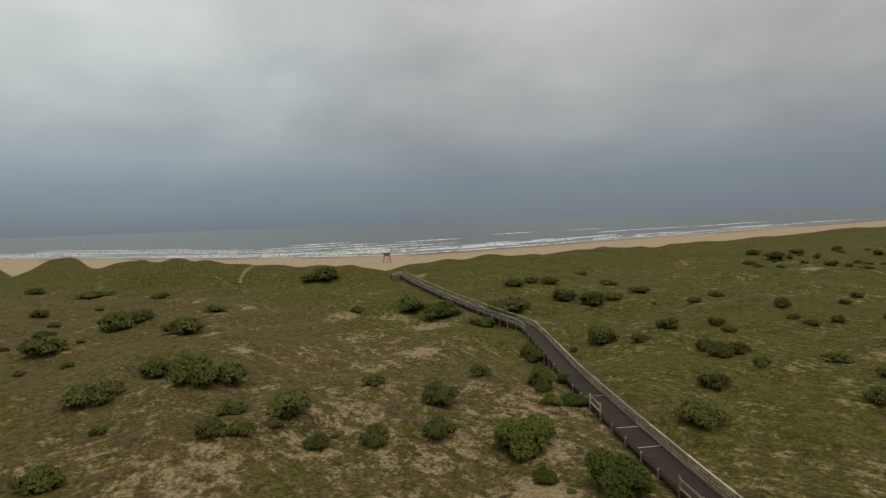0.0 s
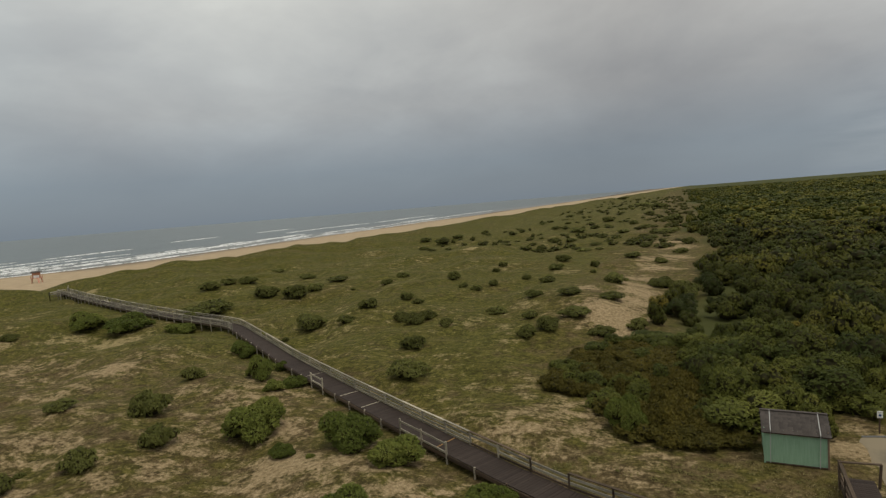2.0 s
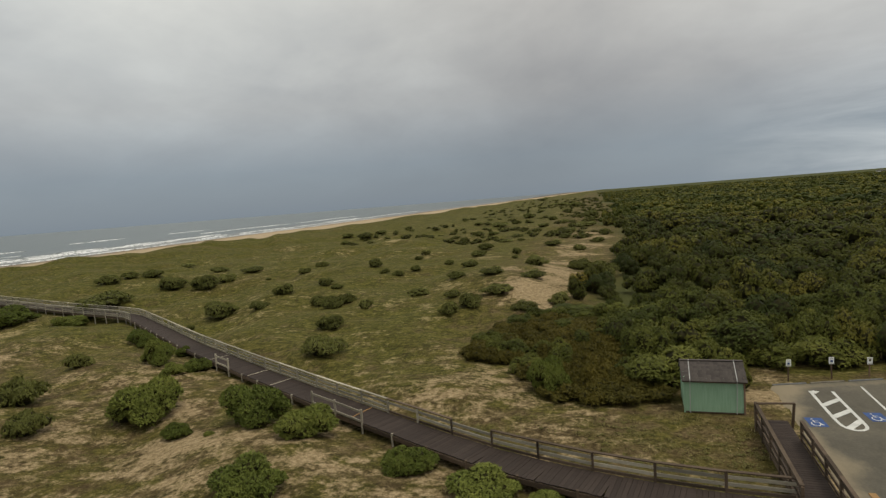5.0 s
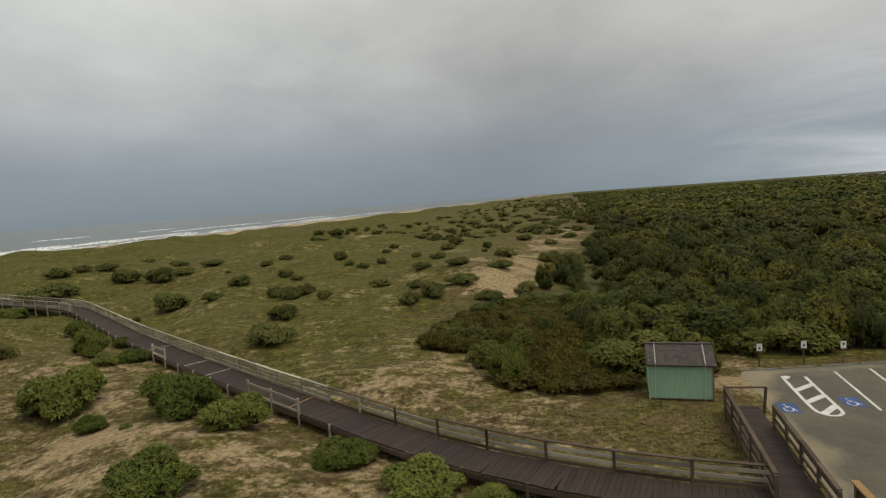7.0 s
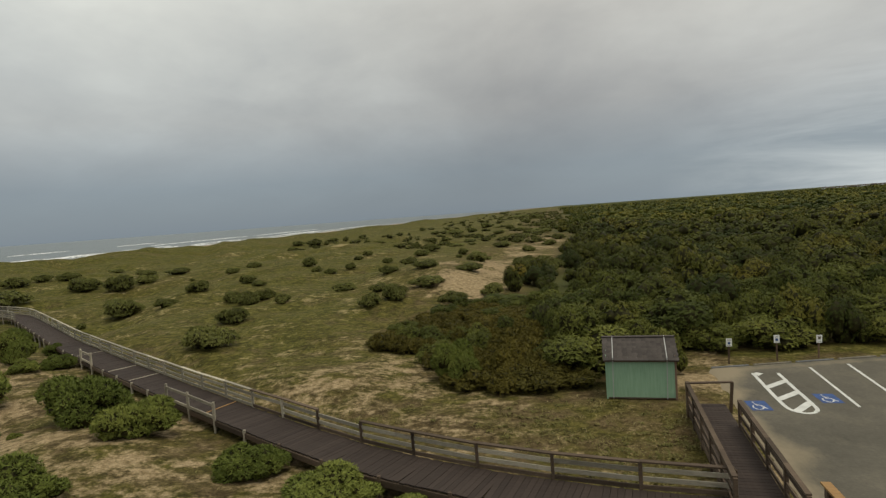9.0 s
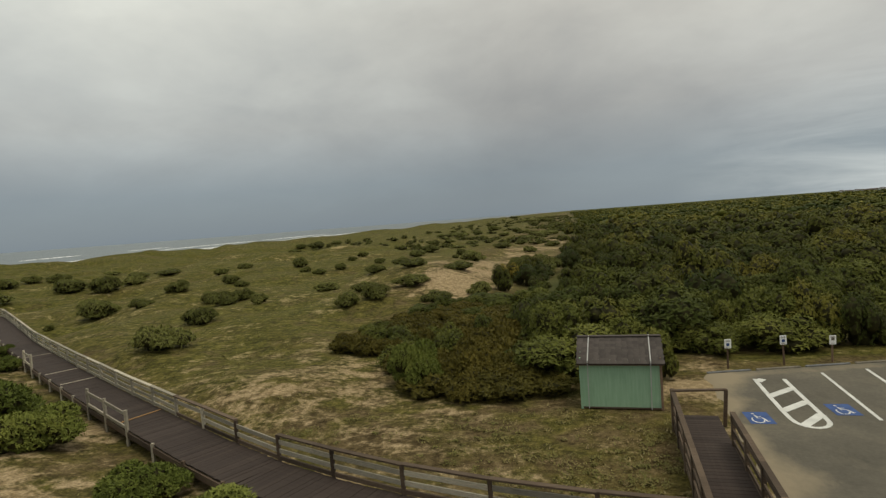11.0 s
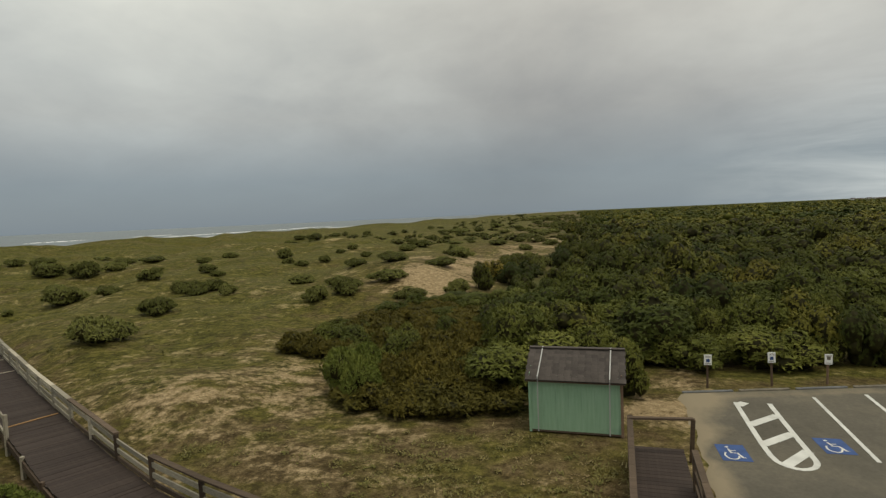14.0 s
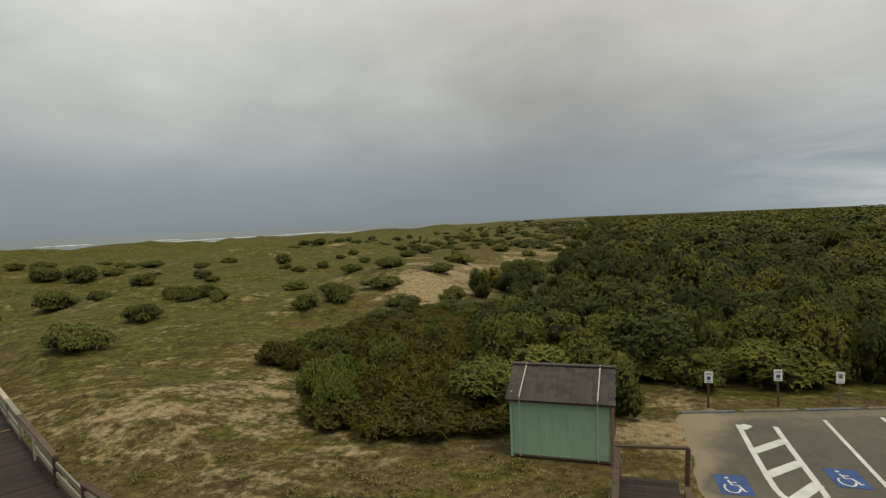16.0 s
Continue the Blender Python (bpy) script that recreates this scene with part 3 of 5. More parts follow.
def lot_sheet():
    xs2 = np.concatenate([np.linspace(0, 1, 30) ** 1.8])
    ys2 = np.linspace(0, 1, 110)
    rows = []
    for b in ys2:
        y = -10 + b * 52.65
        left = np.interp(y, (-10, 26, 31, 35.6, 38.6, 42.65), (9.9, 9.95, 10.2, 10.55, 10.85, 11.05)) + 0.07 * math.sin(y * 3.1) + 0.05 * math.sin(y * 7.7)
        for a in xs2:
            x = left + a * (60 - left)
            yy = y + (0.19 * (x - 11)) * b
            rows.append((x, yy, 0.035 if a > 0 else 0.0, math.exp(-((x - left) / (0.9 + 0.5 * math.sin(y * 0.8) + 0.3 * math.sin(y * 2.3))) ** 2) * 0.76 + 0.10 * math.exp(-((x - left) / 4.0) ** 2) + 0.5 * math.exp(-((42.3 + 0.19 * (x - 11) - yy) / 0.5) ** 2)))
    rows = np.array(rows)
    k = len(xs2)
    i = (np.arange(len(ys2) - 1)[:, None] * k + np.arange(k - 1)[None, :]).ravel()
    return raw_mesh("car_park", rows[:, :3], np.stack([i, i + 1, i + k + 1, i + k], 1), ASPHALT, sand=rows[:, 3])


tagged(new("car_park", lot_sheet()), "worn grey-brown asphalt car park with drifted sand", "car park", kind="structure")

# ---------------------------------------------------------------- shrubs
def ball(level):
    """Corners and faces of a round ball of 80 or 20 faces."""
    bm = bmesh.new()
    bmesh.ops.create_icosphere(bm, subdivisions=level, radius=1.0)
    v, f = np.array([p.co[:] for p in bm.verts]), np.array([[p.index for p in q.verts] for q in bm.faces])
    bm.free()
    return v, f


BALLS = {1: ball(1), 2: ball(2)}


def foliage(rng, lobes, count, leaf, leaves, r0, h0, level=1, loose=0.55, wide=0.5):
    """A crown of rounded leafy masses under sprigs of leaves, for a shrub r0 by h0; given in unit width and height, with a tone for each corner."""
    lobes = np.array(lobes, float) * (r0, r0, h0, r0, h0)
    bv, bf = BALLS[level]
    vs, fs, ts, start = [], [], [], 0
    hue = rng.uniform(0, 0.34, len(lobes))
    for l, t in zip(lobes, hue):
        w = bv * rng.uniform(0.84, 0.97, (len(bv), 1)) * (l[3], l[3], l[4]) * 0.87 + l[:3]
        # -1 gives the core balls the dark colour that paints shade between the sprigs
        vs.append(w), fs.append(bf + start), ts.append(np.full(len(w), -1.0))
        start += len(w)
    area = lobes[:, 3] * (lobes[:, 3] + lobes[:, 4])
    pick = rng.choice(len(lobes), int(count * 2.6), p=area / area.sum())
    d = rng.normal(size=(len(pick), 3))
    d[:, 2] = np.abs(d[:, 2]) * 1.3 - 0.25
    d /= np.linalg.norm(d, axis=1)[:, None]
    L = lobes[pick]
    p = L[:, :3] + d * rng.uniform(0.84, 1.0, len(pick))[:, None] * np.stack([L[:, 3], L[:, 3], L[:, 4]], 1)
    keep = p[:, 2] > 0.02
    for i, l in enumerate(lobes):
        q = (p - l[:3]) / (l[3], l[3], l[4])
        keep &= ~(((q**2).sum(1) < 0.66) & (pick != i))
    p, d, pick = p[keep][:count], d[keep][:count], pick[keep][:count]
    n = len(p) * leaves
    axis = np.repeat(d, leaves, 0) + [0, 0, 0.35] + rng.normal(size=(n, 3)) * 0.12
    axis /= np.linalg.norm(axis, axis=1)[:, None]
    out = np.cross(axis, rng.normal(size=(n, 3)))
    out /= np.linalg.norm(out, axis=1)[:, None] + 1e-9
    side = np.cross(axis, out)
    out = out + axis * rng.uniform(0.05, loose * 2, (n, 1))
    out /= np.linalg.norm(out, axis=1)[:, None] + 1e-9
    size = leaf * np.repeat(rng.uniform(0.7, 1.25, len(p)), leaves)[:, None] * rng.uniform(0.75, 1.2, (n, 1))
    base = np.repeat(p, leaves, 0) + rng.normal(size=(n, 3)) * leaf * 0.22
    vs.append(np.stack([base + side * size * wide * 0.5, base + out * size * 1.1, base - side * size * wide * 0.5], 1).reshape(-1, 3))
    fs.append(np.arange(n * 3).reshape(-1, 3) + start)
    ts.append(np.repeat(np.clip(hue[pick] + rng.normal(0, 0.05, len(p)), 0, 0.42), leaves * 3))
    return np.concatenate(vs) / (r0, r0, h0), np.concatenate(fs), np.concatenate(ts)


def lobes_for(rng, n, full=1.0):
    """Rounded masses heaped into a mound of unit footprint and unit height."""
    out = [(0, 0, 0.22, 0.56 * full, 0.46 * full)]
    for i in range(n):
        rise = 0.04 + 0.90 * (i + 0.5) / n
        a, flat, s = 2.4 * i + rng.uniform(-0.5, 0.5), math.sqrt(1 - rise * rise), rng.choice((0.22, 0.28, 0.34, 0.42)) * rng.uniform(0.9, 1.1)
        r = 0.66 * flat * rng.uniform(0.72, 1.22)
        out.append((math.cos(a) * r, math.sin(a) * r, 0.20 + 0.50 * rise * rng.uniform(0.8, 1.15), s, s * rng.uniform(0.62, 0.95)))
    return out


def stems(rng, count, reach):
    bm = bmesh.new()
    for _ in range(count):
        a, top = rng.uniform(0, 2 * math.pi), rng.uniform(0.35, reach)
        p0, p1 = Vector((rng.uniform(-0.06, 0.06), rng.uniform(-0.06, 0.06), -0.12)), Vector((math.cos(a) * 0.5 * top, math.sin(a) * 0.5 * top, top * 0.75))
        m = (p1 - p0).to_track_quat("Z", "Y").to_matrix().to_4x4()
        m.translation = (p0 + p1) / 2
        bmesh.ops.create_cone(bm, cap_ends=False, segments=5, radius1=0.035, radius2=0.012, depth=(p1 - p0).length, matrix=m)
    return bm


def shrub_kind(seed, material, count, leaf, n_lobes, size, label, category="shrub", group="dune shrubs", stem_count=6, leaves=5, loose=0.55):
    """A unit shrub (footprint radius 1, height about 1) with stems and crown."""
    rng = np.random.default_rng(seed)
    root = thing("shrub", Matrix(), label, category, group)
    part("stem", stems(rng, stem_count, 0.8), STEM, root, "grey woody stems")
    v, f3, tone = foliage(rng, lobes_for(rng, n_lobes), count, leaf, leaves, size[0], size[1], 2 if count > 1500 else 1, loose)
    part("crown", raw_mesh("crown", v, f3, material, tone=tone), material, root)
    return root


def plant(kind, x, y, r, h, rng, sink=0.06):
    m = pose(x, y, float(land_z(x, y)) - sink, rz=rng.uniform(0, 360)) @ Matrix.Diagonal((r, r * rng.uniform(0.85, 1.15), h, 1))
    return copy_thing(kind, m)


# places and sizes: x, y, half width, height
DUNE_FAR = ((-60.1, 795.7, 8.73, 3.21), (-21.0, 490.0, 8.51, 2.74), (-6.9, 416.9, 5.4, 3.97), (-9.6, 311.4, 3.33, 1.96), (-56.4, 276.2, 1.44, 1.77), (-25.9, 272.2, 3.49, 3.0), (2.1, 262.8, 4.46, 3.08), (-41.5, 261.4, 1.46, 1.04), (-45.2, 250.3, 2.16, 1.19), (-12.8, 247.9, 2.31, 1.93), (-25.6, 226.0, 1.92, 1.41), (-69.3, 224.7, 1.4, 1.29), (-7.8, 221.2, 2.33, 1.54), (-29.2, 207.9, 3.35, 1.79), (-74.1, 207.6, 2.62, 1.55), (-85.3, 202.7, 2.62, 1.89), (-13.2, 199.3, 2.34, 1.23), (-0.2, 194.3, 4.05, 1.79), (-70.3, 182.5, 3.51, 2.28), (-4.7, 178.7, 2.75, 1.23), (-30.9, 176.6, 2.24, 1.38))
DUNE_MID = ((-25.9, 173.4, 1.6, 1.07), (-70.3, 166.9, 1.91, 1.4), (5.4, 161.1, 1.66, 1.22), (-16.8, 158.3, 1.97, 0.85), (-31.1, 157.4, 1.66, 1.83), (-4.6, 152.9, 1.57, 1.27), (-14.8, 147.7, 1.22, 0.67), (-18.5, 145.8, 2.29, 0.89), (3.1, 136.8, 1.83, 1.23), (-93.0, 125.0, 2.04, 0.9), (-5.5, 121.9, 1.96, 1.17), (-0.4, 118.1, 1.28, 1.22), (-18.3, 117.4, 1.82, 1.58), (-11.2, 110.9, 1.11, 1.23), (-72.6, 109.1, 2.03, 1.25), (-27.5, 108.1, 0.99, 1.16), (-16.7, 102.6, 1.57, 1.22), (-27.0, 101.8, 0.76, 0.78), (-10.3, 100.6, 0.6, 0.73), (-79.9, 99.2, 2.12, 1.71), (-43.7, 98.4, 1.35, 1.19))
DUNE_FRONT = ((-4.8, 73.2, 1.65, 0.86), (-64.5, 72.9, 4.26, 2.31), (-36.2, 72.5, 1.39, 1.54), (-17.8, 70.4, 1.28, 0.92), (-26.0, 68.8, 1.16, 1.49), (-25.6, 68.8, 0.71, 1.36), (-29.4, 68.5, 1.08, 1.86), (-27.0, 67.5, 1.4, 1.61), (-13.0, 67.5, 1.04, 0.95), (-41.8, 67.3, 2.44, 2.17), (-36.5, 67.1, 1.24, 1.17), (-7.8, 66.7, 1.87, 1.15), (-21.9, 64.8, 0.92, 1.06), (-1.5, 64.4, 1.18, 1.39), (-9.9, 62.6, 1.29, 1.51), (-4.6, 62.1, 1.25, 0.96), (-41.0, 60.6, 0.55, 0.8), (-11.7, 60.5, 1.14, 1.47), (-21.9, 56.0, 1.49, 1.55), (-18.4, 47.3, 1.73, 1.74))
DUNE_NEAR = ((-57.4, 97.9, 2.6, 1.06), (-82.7, 96.6, 1.85, 1.58), (-31.8, 93.1, 1.38, 2.17), (-83.0, 91.8, 2.32, 2.02), (-19.2, 91.7, 0.85, 0.95), (-43.6, 91.6, 1.27, 1.12), (0.3, 91.6, 2.31, 1.83), (-57.4, 90.4, 1.91, 1.6), (-49.2, 89.8, 0.57, 0.47), (-15.5, 89.4, 1.49, 1.11), (-23.4, 88.1, 0.97, 1.19), (-5.5, 87.6, 1.8, 1.5), (-27.7, 86.6, 0.9, 0.93), (-64.5, 86.4, 2.38, 2.24), (-58.3, 85.9, 2.65, 2.73), (-25.1, 85.1, 0.98, 0.9), (3.2, 84.3, 2.42, 2.38), (-32.6, 77.2, 1.23, 1.13), (-14.4, 75.9, 1.33, 1.03), (-30.3, 75.5, 0.91, 0.8), (-9.6, 74.0, 1.55, 0.93))
WALK_SIDE = ((-32.3, 46.2, 1.64, 2.27), (-43.7, 56.3, 1.43, 1.31), (-33.1, 49.8, 0.87, 1.07), (-28.2, 45.6, 1.28, 1.18), (-29.0, 43.9, 1.01, 0.93), (-24.2, 36.1, 2.26, 2.65), (-20.2, 33.5, 0.99, 1.0), (-17.8, 33.1, 0.34, 0.31), (-16.3, 35.1, 2.07, 2.53), (-12.6, 33.6, 1.62, 1.7), (-11.6, 27.3, 1.88, 1.73), (-6.3, 31.4, 1.46, 1.34), (-2.6, 29.3, 1.74, 1.32), (-0.3, 29.2, 0.89, 0.73), (-76.7, 61.8, 2.87, 2.64), (-69.4, 62.6, 3.61, 2.49), (-61.6, 64.4, 2.14, 1.73), (-42.2, 55.4, 1.31, 1.57))
SOUTH_DUNE = ((-176.9, 12.1, 2.7, 1.66), (-160.1, 24.0, 4.59, 1.81), (-136.3, 34.3, 2.41, 1.56), (-126.8, 12.1, 1.82, 1.68), (-115.1, 13.8, 1.42, 1.09), (-128.7, 21.7, 1.19, 0.73), (-96.3, 20.7, 3.01, 3.14), (-97.6, 24.3, 2.55, 1.88), (-83.9, 11.3, 2.54, 2.25), (-99.2, 11.8, 1.75, 1.13), (-90.5, 15.9, 0.75, 0.52), (-73.9, 13.2, 0.93, 0.86), (-72.2, 8.9, 0.76, 0.7), (-89.3, 7.3, 0.65, 1.71), (-52.2, 13.8, 2.6, 1.87), (-44.9, 13.6, 0.74, 0.73), (-36.4, 9.9, 1.36, 1.67), (-85.3, 28.1, 2.81, 3.01))
SOUTH_FAR = ((-102.4, 36.7, 2.29, 1.61), (-58.5, 20.0, 1.71, 2.1), (-49.3, 21.2, 2.29, 3.01), (-49.1, 24.0, 1.93, 2.23), (-37.5, 24.9, 1.84, 1.73), (-40.4, 21.8, 1.3, 0.94), (-36.6, 19.3, 1.23, 1.33), (-35.9, 20.9, 0.97, 1.01), (-36.2, 23.4, 0.73, 0.71), (-32.5, 24.8, 0.94, 1.12), (-33.6, 26.7, 0.34, 0.39), (-30.5, 28.3, 1.17, 1.64), (-29.1, 32.4, 1.41, 1.6), (-34.9, 36.7, 1.93, 2.31), (-38.6, 44.5, 1.11, 1.95), (-40.9, 34.0, 1.18, 0.76), (-81.2, 54.0, 1.15, 1.06), (-127.6, 69.9, 3.6, 3.7), (-129.7, 66.8, 2.89, 1.86))
rng = np.random.default_rng(11)
kinds = [shrub_kind(20 + i, LEAF_DUNE, 900, 0.105, 9 + i, (1.4, 1.0), "low rounded grey-green shrub on the dune sand") for i in range(4)]
fresh = [shrub_kind(40 + i, LEAF_FRESH, 2500, 0.088, 13 + i, (1.3, 1.2), "bushy fresh green shrub beside the boardwalk", group="walkway shrubs", leaves=4, loose=0.8) for i in range(3)]
olive = [shrub_kind(50 + i, LEAF_OLIVE, 760, 0.15, 10 + i, (1.3, 1.3), "olive-brown dense low scrub shrub", group="scrub shrubs", leaves=4, loose=0.7) for i in range(3)]
tall = [shrub_kind(60 + i, LEAF_FRONT, 1350, 0.128, 12 + i, (1.6, 2.2), "dense dark green wind-clipped thicket shrub", group="thicket shrubs", stem_count=9, leaves=4, loose=0.4) for i in range(4)]
for places in (DUNE_FAR, DUNE_MID, DUNE_NEAR, DUNE_FRONT, SOUTH_DUNE, SOUTH_FAR):
    for x, y, r, h in places:
        plant(kinds[rng.integers(len(kinds))], x, y, r * 1.02, min(h * 0.95, r * 1.05), rng)
for x, y, r, h in WALK_SIDE:
    plant(fresh[rng.integers(len(fresh))], x, y, r * 0.95, h * 0.88, rng)



def far_shrubs(rng):
    """Low shrubs scattered up the coast, thicker towards the woods, in one mesh."""
    packs = [foliage(rng, lobes_for(rng, 6), 55, 0.34, 3, 1.8, 1.0, 1) for _ in range(4)]
    vs, fs, ts, start = [], [], [], 0
    for _ in range(420):
        y = 150 + 620 * rng.random() ** 1.5
        x = 10 - 80 * rng.random() ** 1.6
        if in_woods(np.array(x), np.array(y)) > 0:
            continue
        v, f4, hue = packs[rng.integers(4)]
        r, h, a = rng.uniform(0.9, 2.8), rng.uniform(0.6, 1.5), rng.uniform(0, 6.28)
        c, s = math.cos(a), math.sin(a)
        vs.append(np.stack([(v[:, 0] * c - v[:, 1] * s) * r + x, (v[:, 0] * s + v[:, 1] * c) * r * 0.8 + y, v[:, 2] * h + float(land_z(x, y)) - 0.05], 1))
        fs.append(f4 + start)
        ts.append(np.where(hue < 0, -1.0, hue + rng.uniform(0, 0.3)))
        start += len(v)
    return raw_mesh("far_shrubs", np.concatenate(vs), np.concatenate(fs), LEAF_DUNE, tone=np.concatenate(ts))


tagged(new("far_shrubs", far_shrubs(np.random.default_rng(17))), "low shrubs dotted over the distant dunes", "shrubs", kind="stuff")

# front rows of the thicket, shrub by shrub
front = []
tries = 0
while len(front) < 175 and tries < 20000:
    tries += 1
    x, y = (rng.uniform(-8.2, 6), rng.uniform(38, 61)) if tries % 2 else (rng.uniform(2, 32), rng.uniform(40, 60))
    d = float(in_woods(np.array(x), np.array(y)))
    scrub = x < 4.5 - 0.10 * (y - 40) and y < 60
    r = rng.uniform(0.8, 1.25) if scrub else rng.choice((0.9, 1.3, 1.7, 2.1)) * rng.uniform(0.9, 1.1)
    if d < r * 0.6 or any((x - a) ** 2 + (y - b) ** 2 < ((0.50 if scrub else 0.60) * (r + c)) ** 2 for a, b, c in front):
        continue
    front.append((x, y, r))
    if scrub and rng.random() > 0.2:
        plant(olive[rng.integers(len(olive))], x, y, r * 1.2, rng.uniform(0.9, 1.3) * (0.65 + 0.22 * min(d, 3)) * (1 - 0.5 * float(step(47, 56, y))), rng)
    else:
        plant(tall[rng.integers(len(tall))], x, y, r * 1.15, min(1.3 + 0.42 * d, 1.7 if scrub else 2.0 + 0.45 * r) * rng.uniform(0.8, 1.15) * (1 - 0.45 * float(step(47, 56, y) * step(6, 1, x))), rng)
for proto in kinds + fresh + olive + tall:
    # the patterns themselves stand in the thicket as well
    x, y = rng.uniform(34, 60), rng.uniform(84, 120)
    proto.matrix_world = pose(x, y, -0.05, rz=rng.uniform(0, 360)) @ Matrix.Diagonal((1.8, 1.8, 1.7, 1))


def woods_mesh(rng):
    """The thicket behind, as far as the eye reaches: crowns of leaf sprays, sparser and coarser with distance."""
    packs = []
    for n, sprigs, leaf, leaves, r0, h0, level in ((9, 950, 0.125, 4, 2.2, 2.7, 1), (7, 230, 0.26, 3, 2.4, 2.6, 1), (6, 36, 0.60, 3, 3.6, 2.6, 1), (4, 16, 1.1, 3, 6.5, 2.4, 1)):
        packs.append([foliage(rng, lobes_for(rng, n), sprigs, leaf, leaves, r0, h0, level, loose=0.20, wide=0.75) for _ in range(6)])
    vs, fs, ts, start = [], [], [], 0
    bands = ((46, 100, 3.7, 0), (100, 200, 4.8, 1), (200, 430, 7.8, 2), (430, 1500, 15.0, 3))
    for y0, y1, gap, level in bands:
        y = y0
        while y < y1:
            half = 0.56 * y + 18
            x = -8.0
            while x < half:
                px, py = x + rng.uniform(-0.4, 0.4) * gap, y + rng.uniform(-0.4, 0.4) * gap
                x += gap
                d = float(in_woods(np.array(px), np.array(py)))
                if d < 0.6 or (px < 3.5 and py < 66) or (py < 71 and px < 30.5 and any((px - a) ** 2 + (py - b) ** 2 < (0.7 * c) ** 2 for a, b, c in front)):
                    continue
                patch = 0.5 + 0.5 * math.sin(px / 17.0 + 2 * math.sin(py / 31.0)) * math.sin(py / 23.0 + 1.3)
                clear = math.exp(-(((px - 55) / 22) ** 2 + ((py - 190) / 16) ** 2)) + 0.9 * math.exp(-(((px - 130) / 60) ** 2 + ((py - 420) / 30) ** 2))
                swell = 0.5 + 0.5 * math.sin(px / 5.1 + 1.7 * math.sin(py / 7.3)) * math.sin(py / 6.2 + 1.4 * math.sin(px / 8.7))
                big = rng.choice((0.6, 0.85, 1.15, 1.55), p=(0.24, 0.28, 0.26, 0.22))
                if level < 2 and rng.random() < 0.05:
                    continue
                h = min(1.5 + 0.4 * d, 2.0 + 0.7 * patch + 1.2 * swell) * (0.30 + 0.70 * big) * rng.uniform(0.85, 1.1) * (1 - 0.7 * clear) * (1.0, 1.0, 0.9, 0.8)[level]
                r = min(gap * 0.54 * big * rng.uniform(0.9, 1.1), 0.9 + 0.35 * d)
                v, f4, hue = packs[level][rng.integers(6)]
                a = rng.uniform(0, 6.28)
                c, s = math.cos(a), math.sin(a)
                w = np.stack([(v[:, 0] * c - v[:, 1] * s) * r + px, (v[:, 0] * s + v[:, 1] * c) * r + py, v[:, 2] * h + float(land_z(px, py)) - 0.05], 1)
                vs.append(w)
                fs.append(f4 + start)
                tone = np.clip(rng.normal(0.38, 0.22) + 0.45 * (patch - 0.5) + 0.05 * float(step(90, 260, py)) + 0.25 * (swell - 0.5) + 0.4 * clear + (0.45 if rng.random() < 0.035 else 0), 0.0, 0.97)
                tone = min(tone, 0.97 if level == 0 else 0.78)
                # near cores carry the painted gap shade, far ones a leaf tone
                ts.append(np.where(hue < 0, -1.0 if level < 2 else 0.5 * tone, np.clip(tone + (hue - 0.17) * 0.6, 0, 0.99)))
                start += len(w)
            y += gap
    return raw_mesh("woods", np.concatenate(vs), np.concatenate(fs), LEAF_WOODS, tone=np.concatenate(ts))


tagged(new("woods", woods_mesh(np.random.default_rng(3))), "wide dark green coastal thicket reaching to the horizon", "woods", kind="stuff")


def grass_mesh(rng, count):
    """Tufts of dune grass, three bent blades and more each, on the ground that the path overlooks."""
    x, y = 9.5 - 125 * rng.random(count * 3) ** 1.5, 16 + 130 * rng.random(count * 3) ** 1.5
    dens = np.clip(0.25 + 0.7 * lush_at(x, y) - 0.75 * sand_at(x, y), 0.04, 1)
    clump = 0.5 + 0.5 * np.sin(x * 0.9 + 2 * np.sin(y * 0.7)) * np.sin(y * 1.1 + 1.5 * np.sin(x * 0.5))
    ok = (rng.random(count * 3) < dens * (0.35 + 0.65 * clump)) & (in_woods(x, y) < 0.3)
    x, y = x[ok][:count], y[ok][:count]
    n, k = len(x), 5
    z = land_z(x, y) - 0.03
    base = np.repeat(np.stack([x, y, z], 1), k, 0) + np.concatenate([rng.normal(size=(n * k, 2)) * 0.09, np.zeros((n * k, 1))], 1)
    a = rng.uniform(0, 6.28, n * k)
    lean = rng.uniform(0.9, 3.0, n * k)
    length = np.repeat(rng.uniform(0.10, 0.26, n), k) * rng.uniform(0.6, 1.2, n * k)
    out = np.stack([np.cos(a) * lean, np.sin(a) * lean, np.ones(n * k)], 1)
    out /= np.linalg.norm(out, axis=1)[:, None]
    side = np.stack([-np.sin(a), np.cos(a), np.zeros(n * k)], 1) * 0.032
    tip = base + out * length[:, None] - [0, 0, 1] * (lean * length * 0.25)[:, None]
    verts = np.stack([base - side, base + side, tip], 1).reshape(-1, 3)
    tone = np.clip(np.repeat(rng.normal(0.1, 0.2, n) + 0.85 * (1 - lush_at(x, y)) + 0.2 * clump[ok][:count], k * 3), 0, 1)
    return raw_mesh("dune_grass", verts, np.arange(len(verts)).reshape(-1, 3), GRASS, tone=tone)


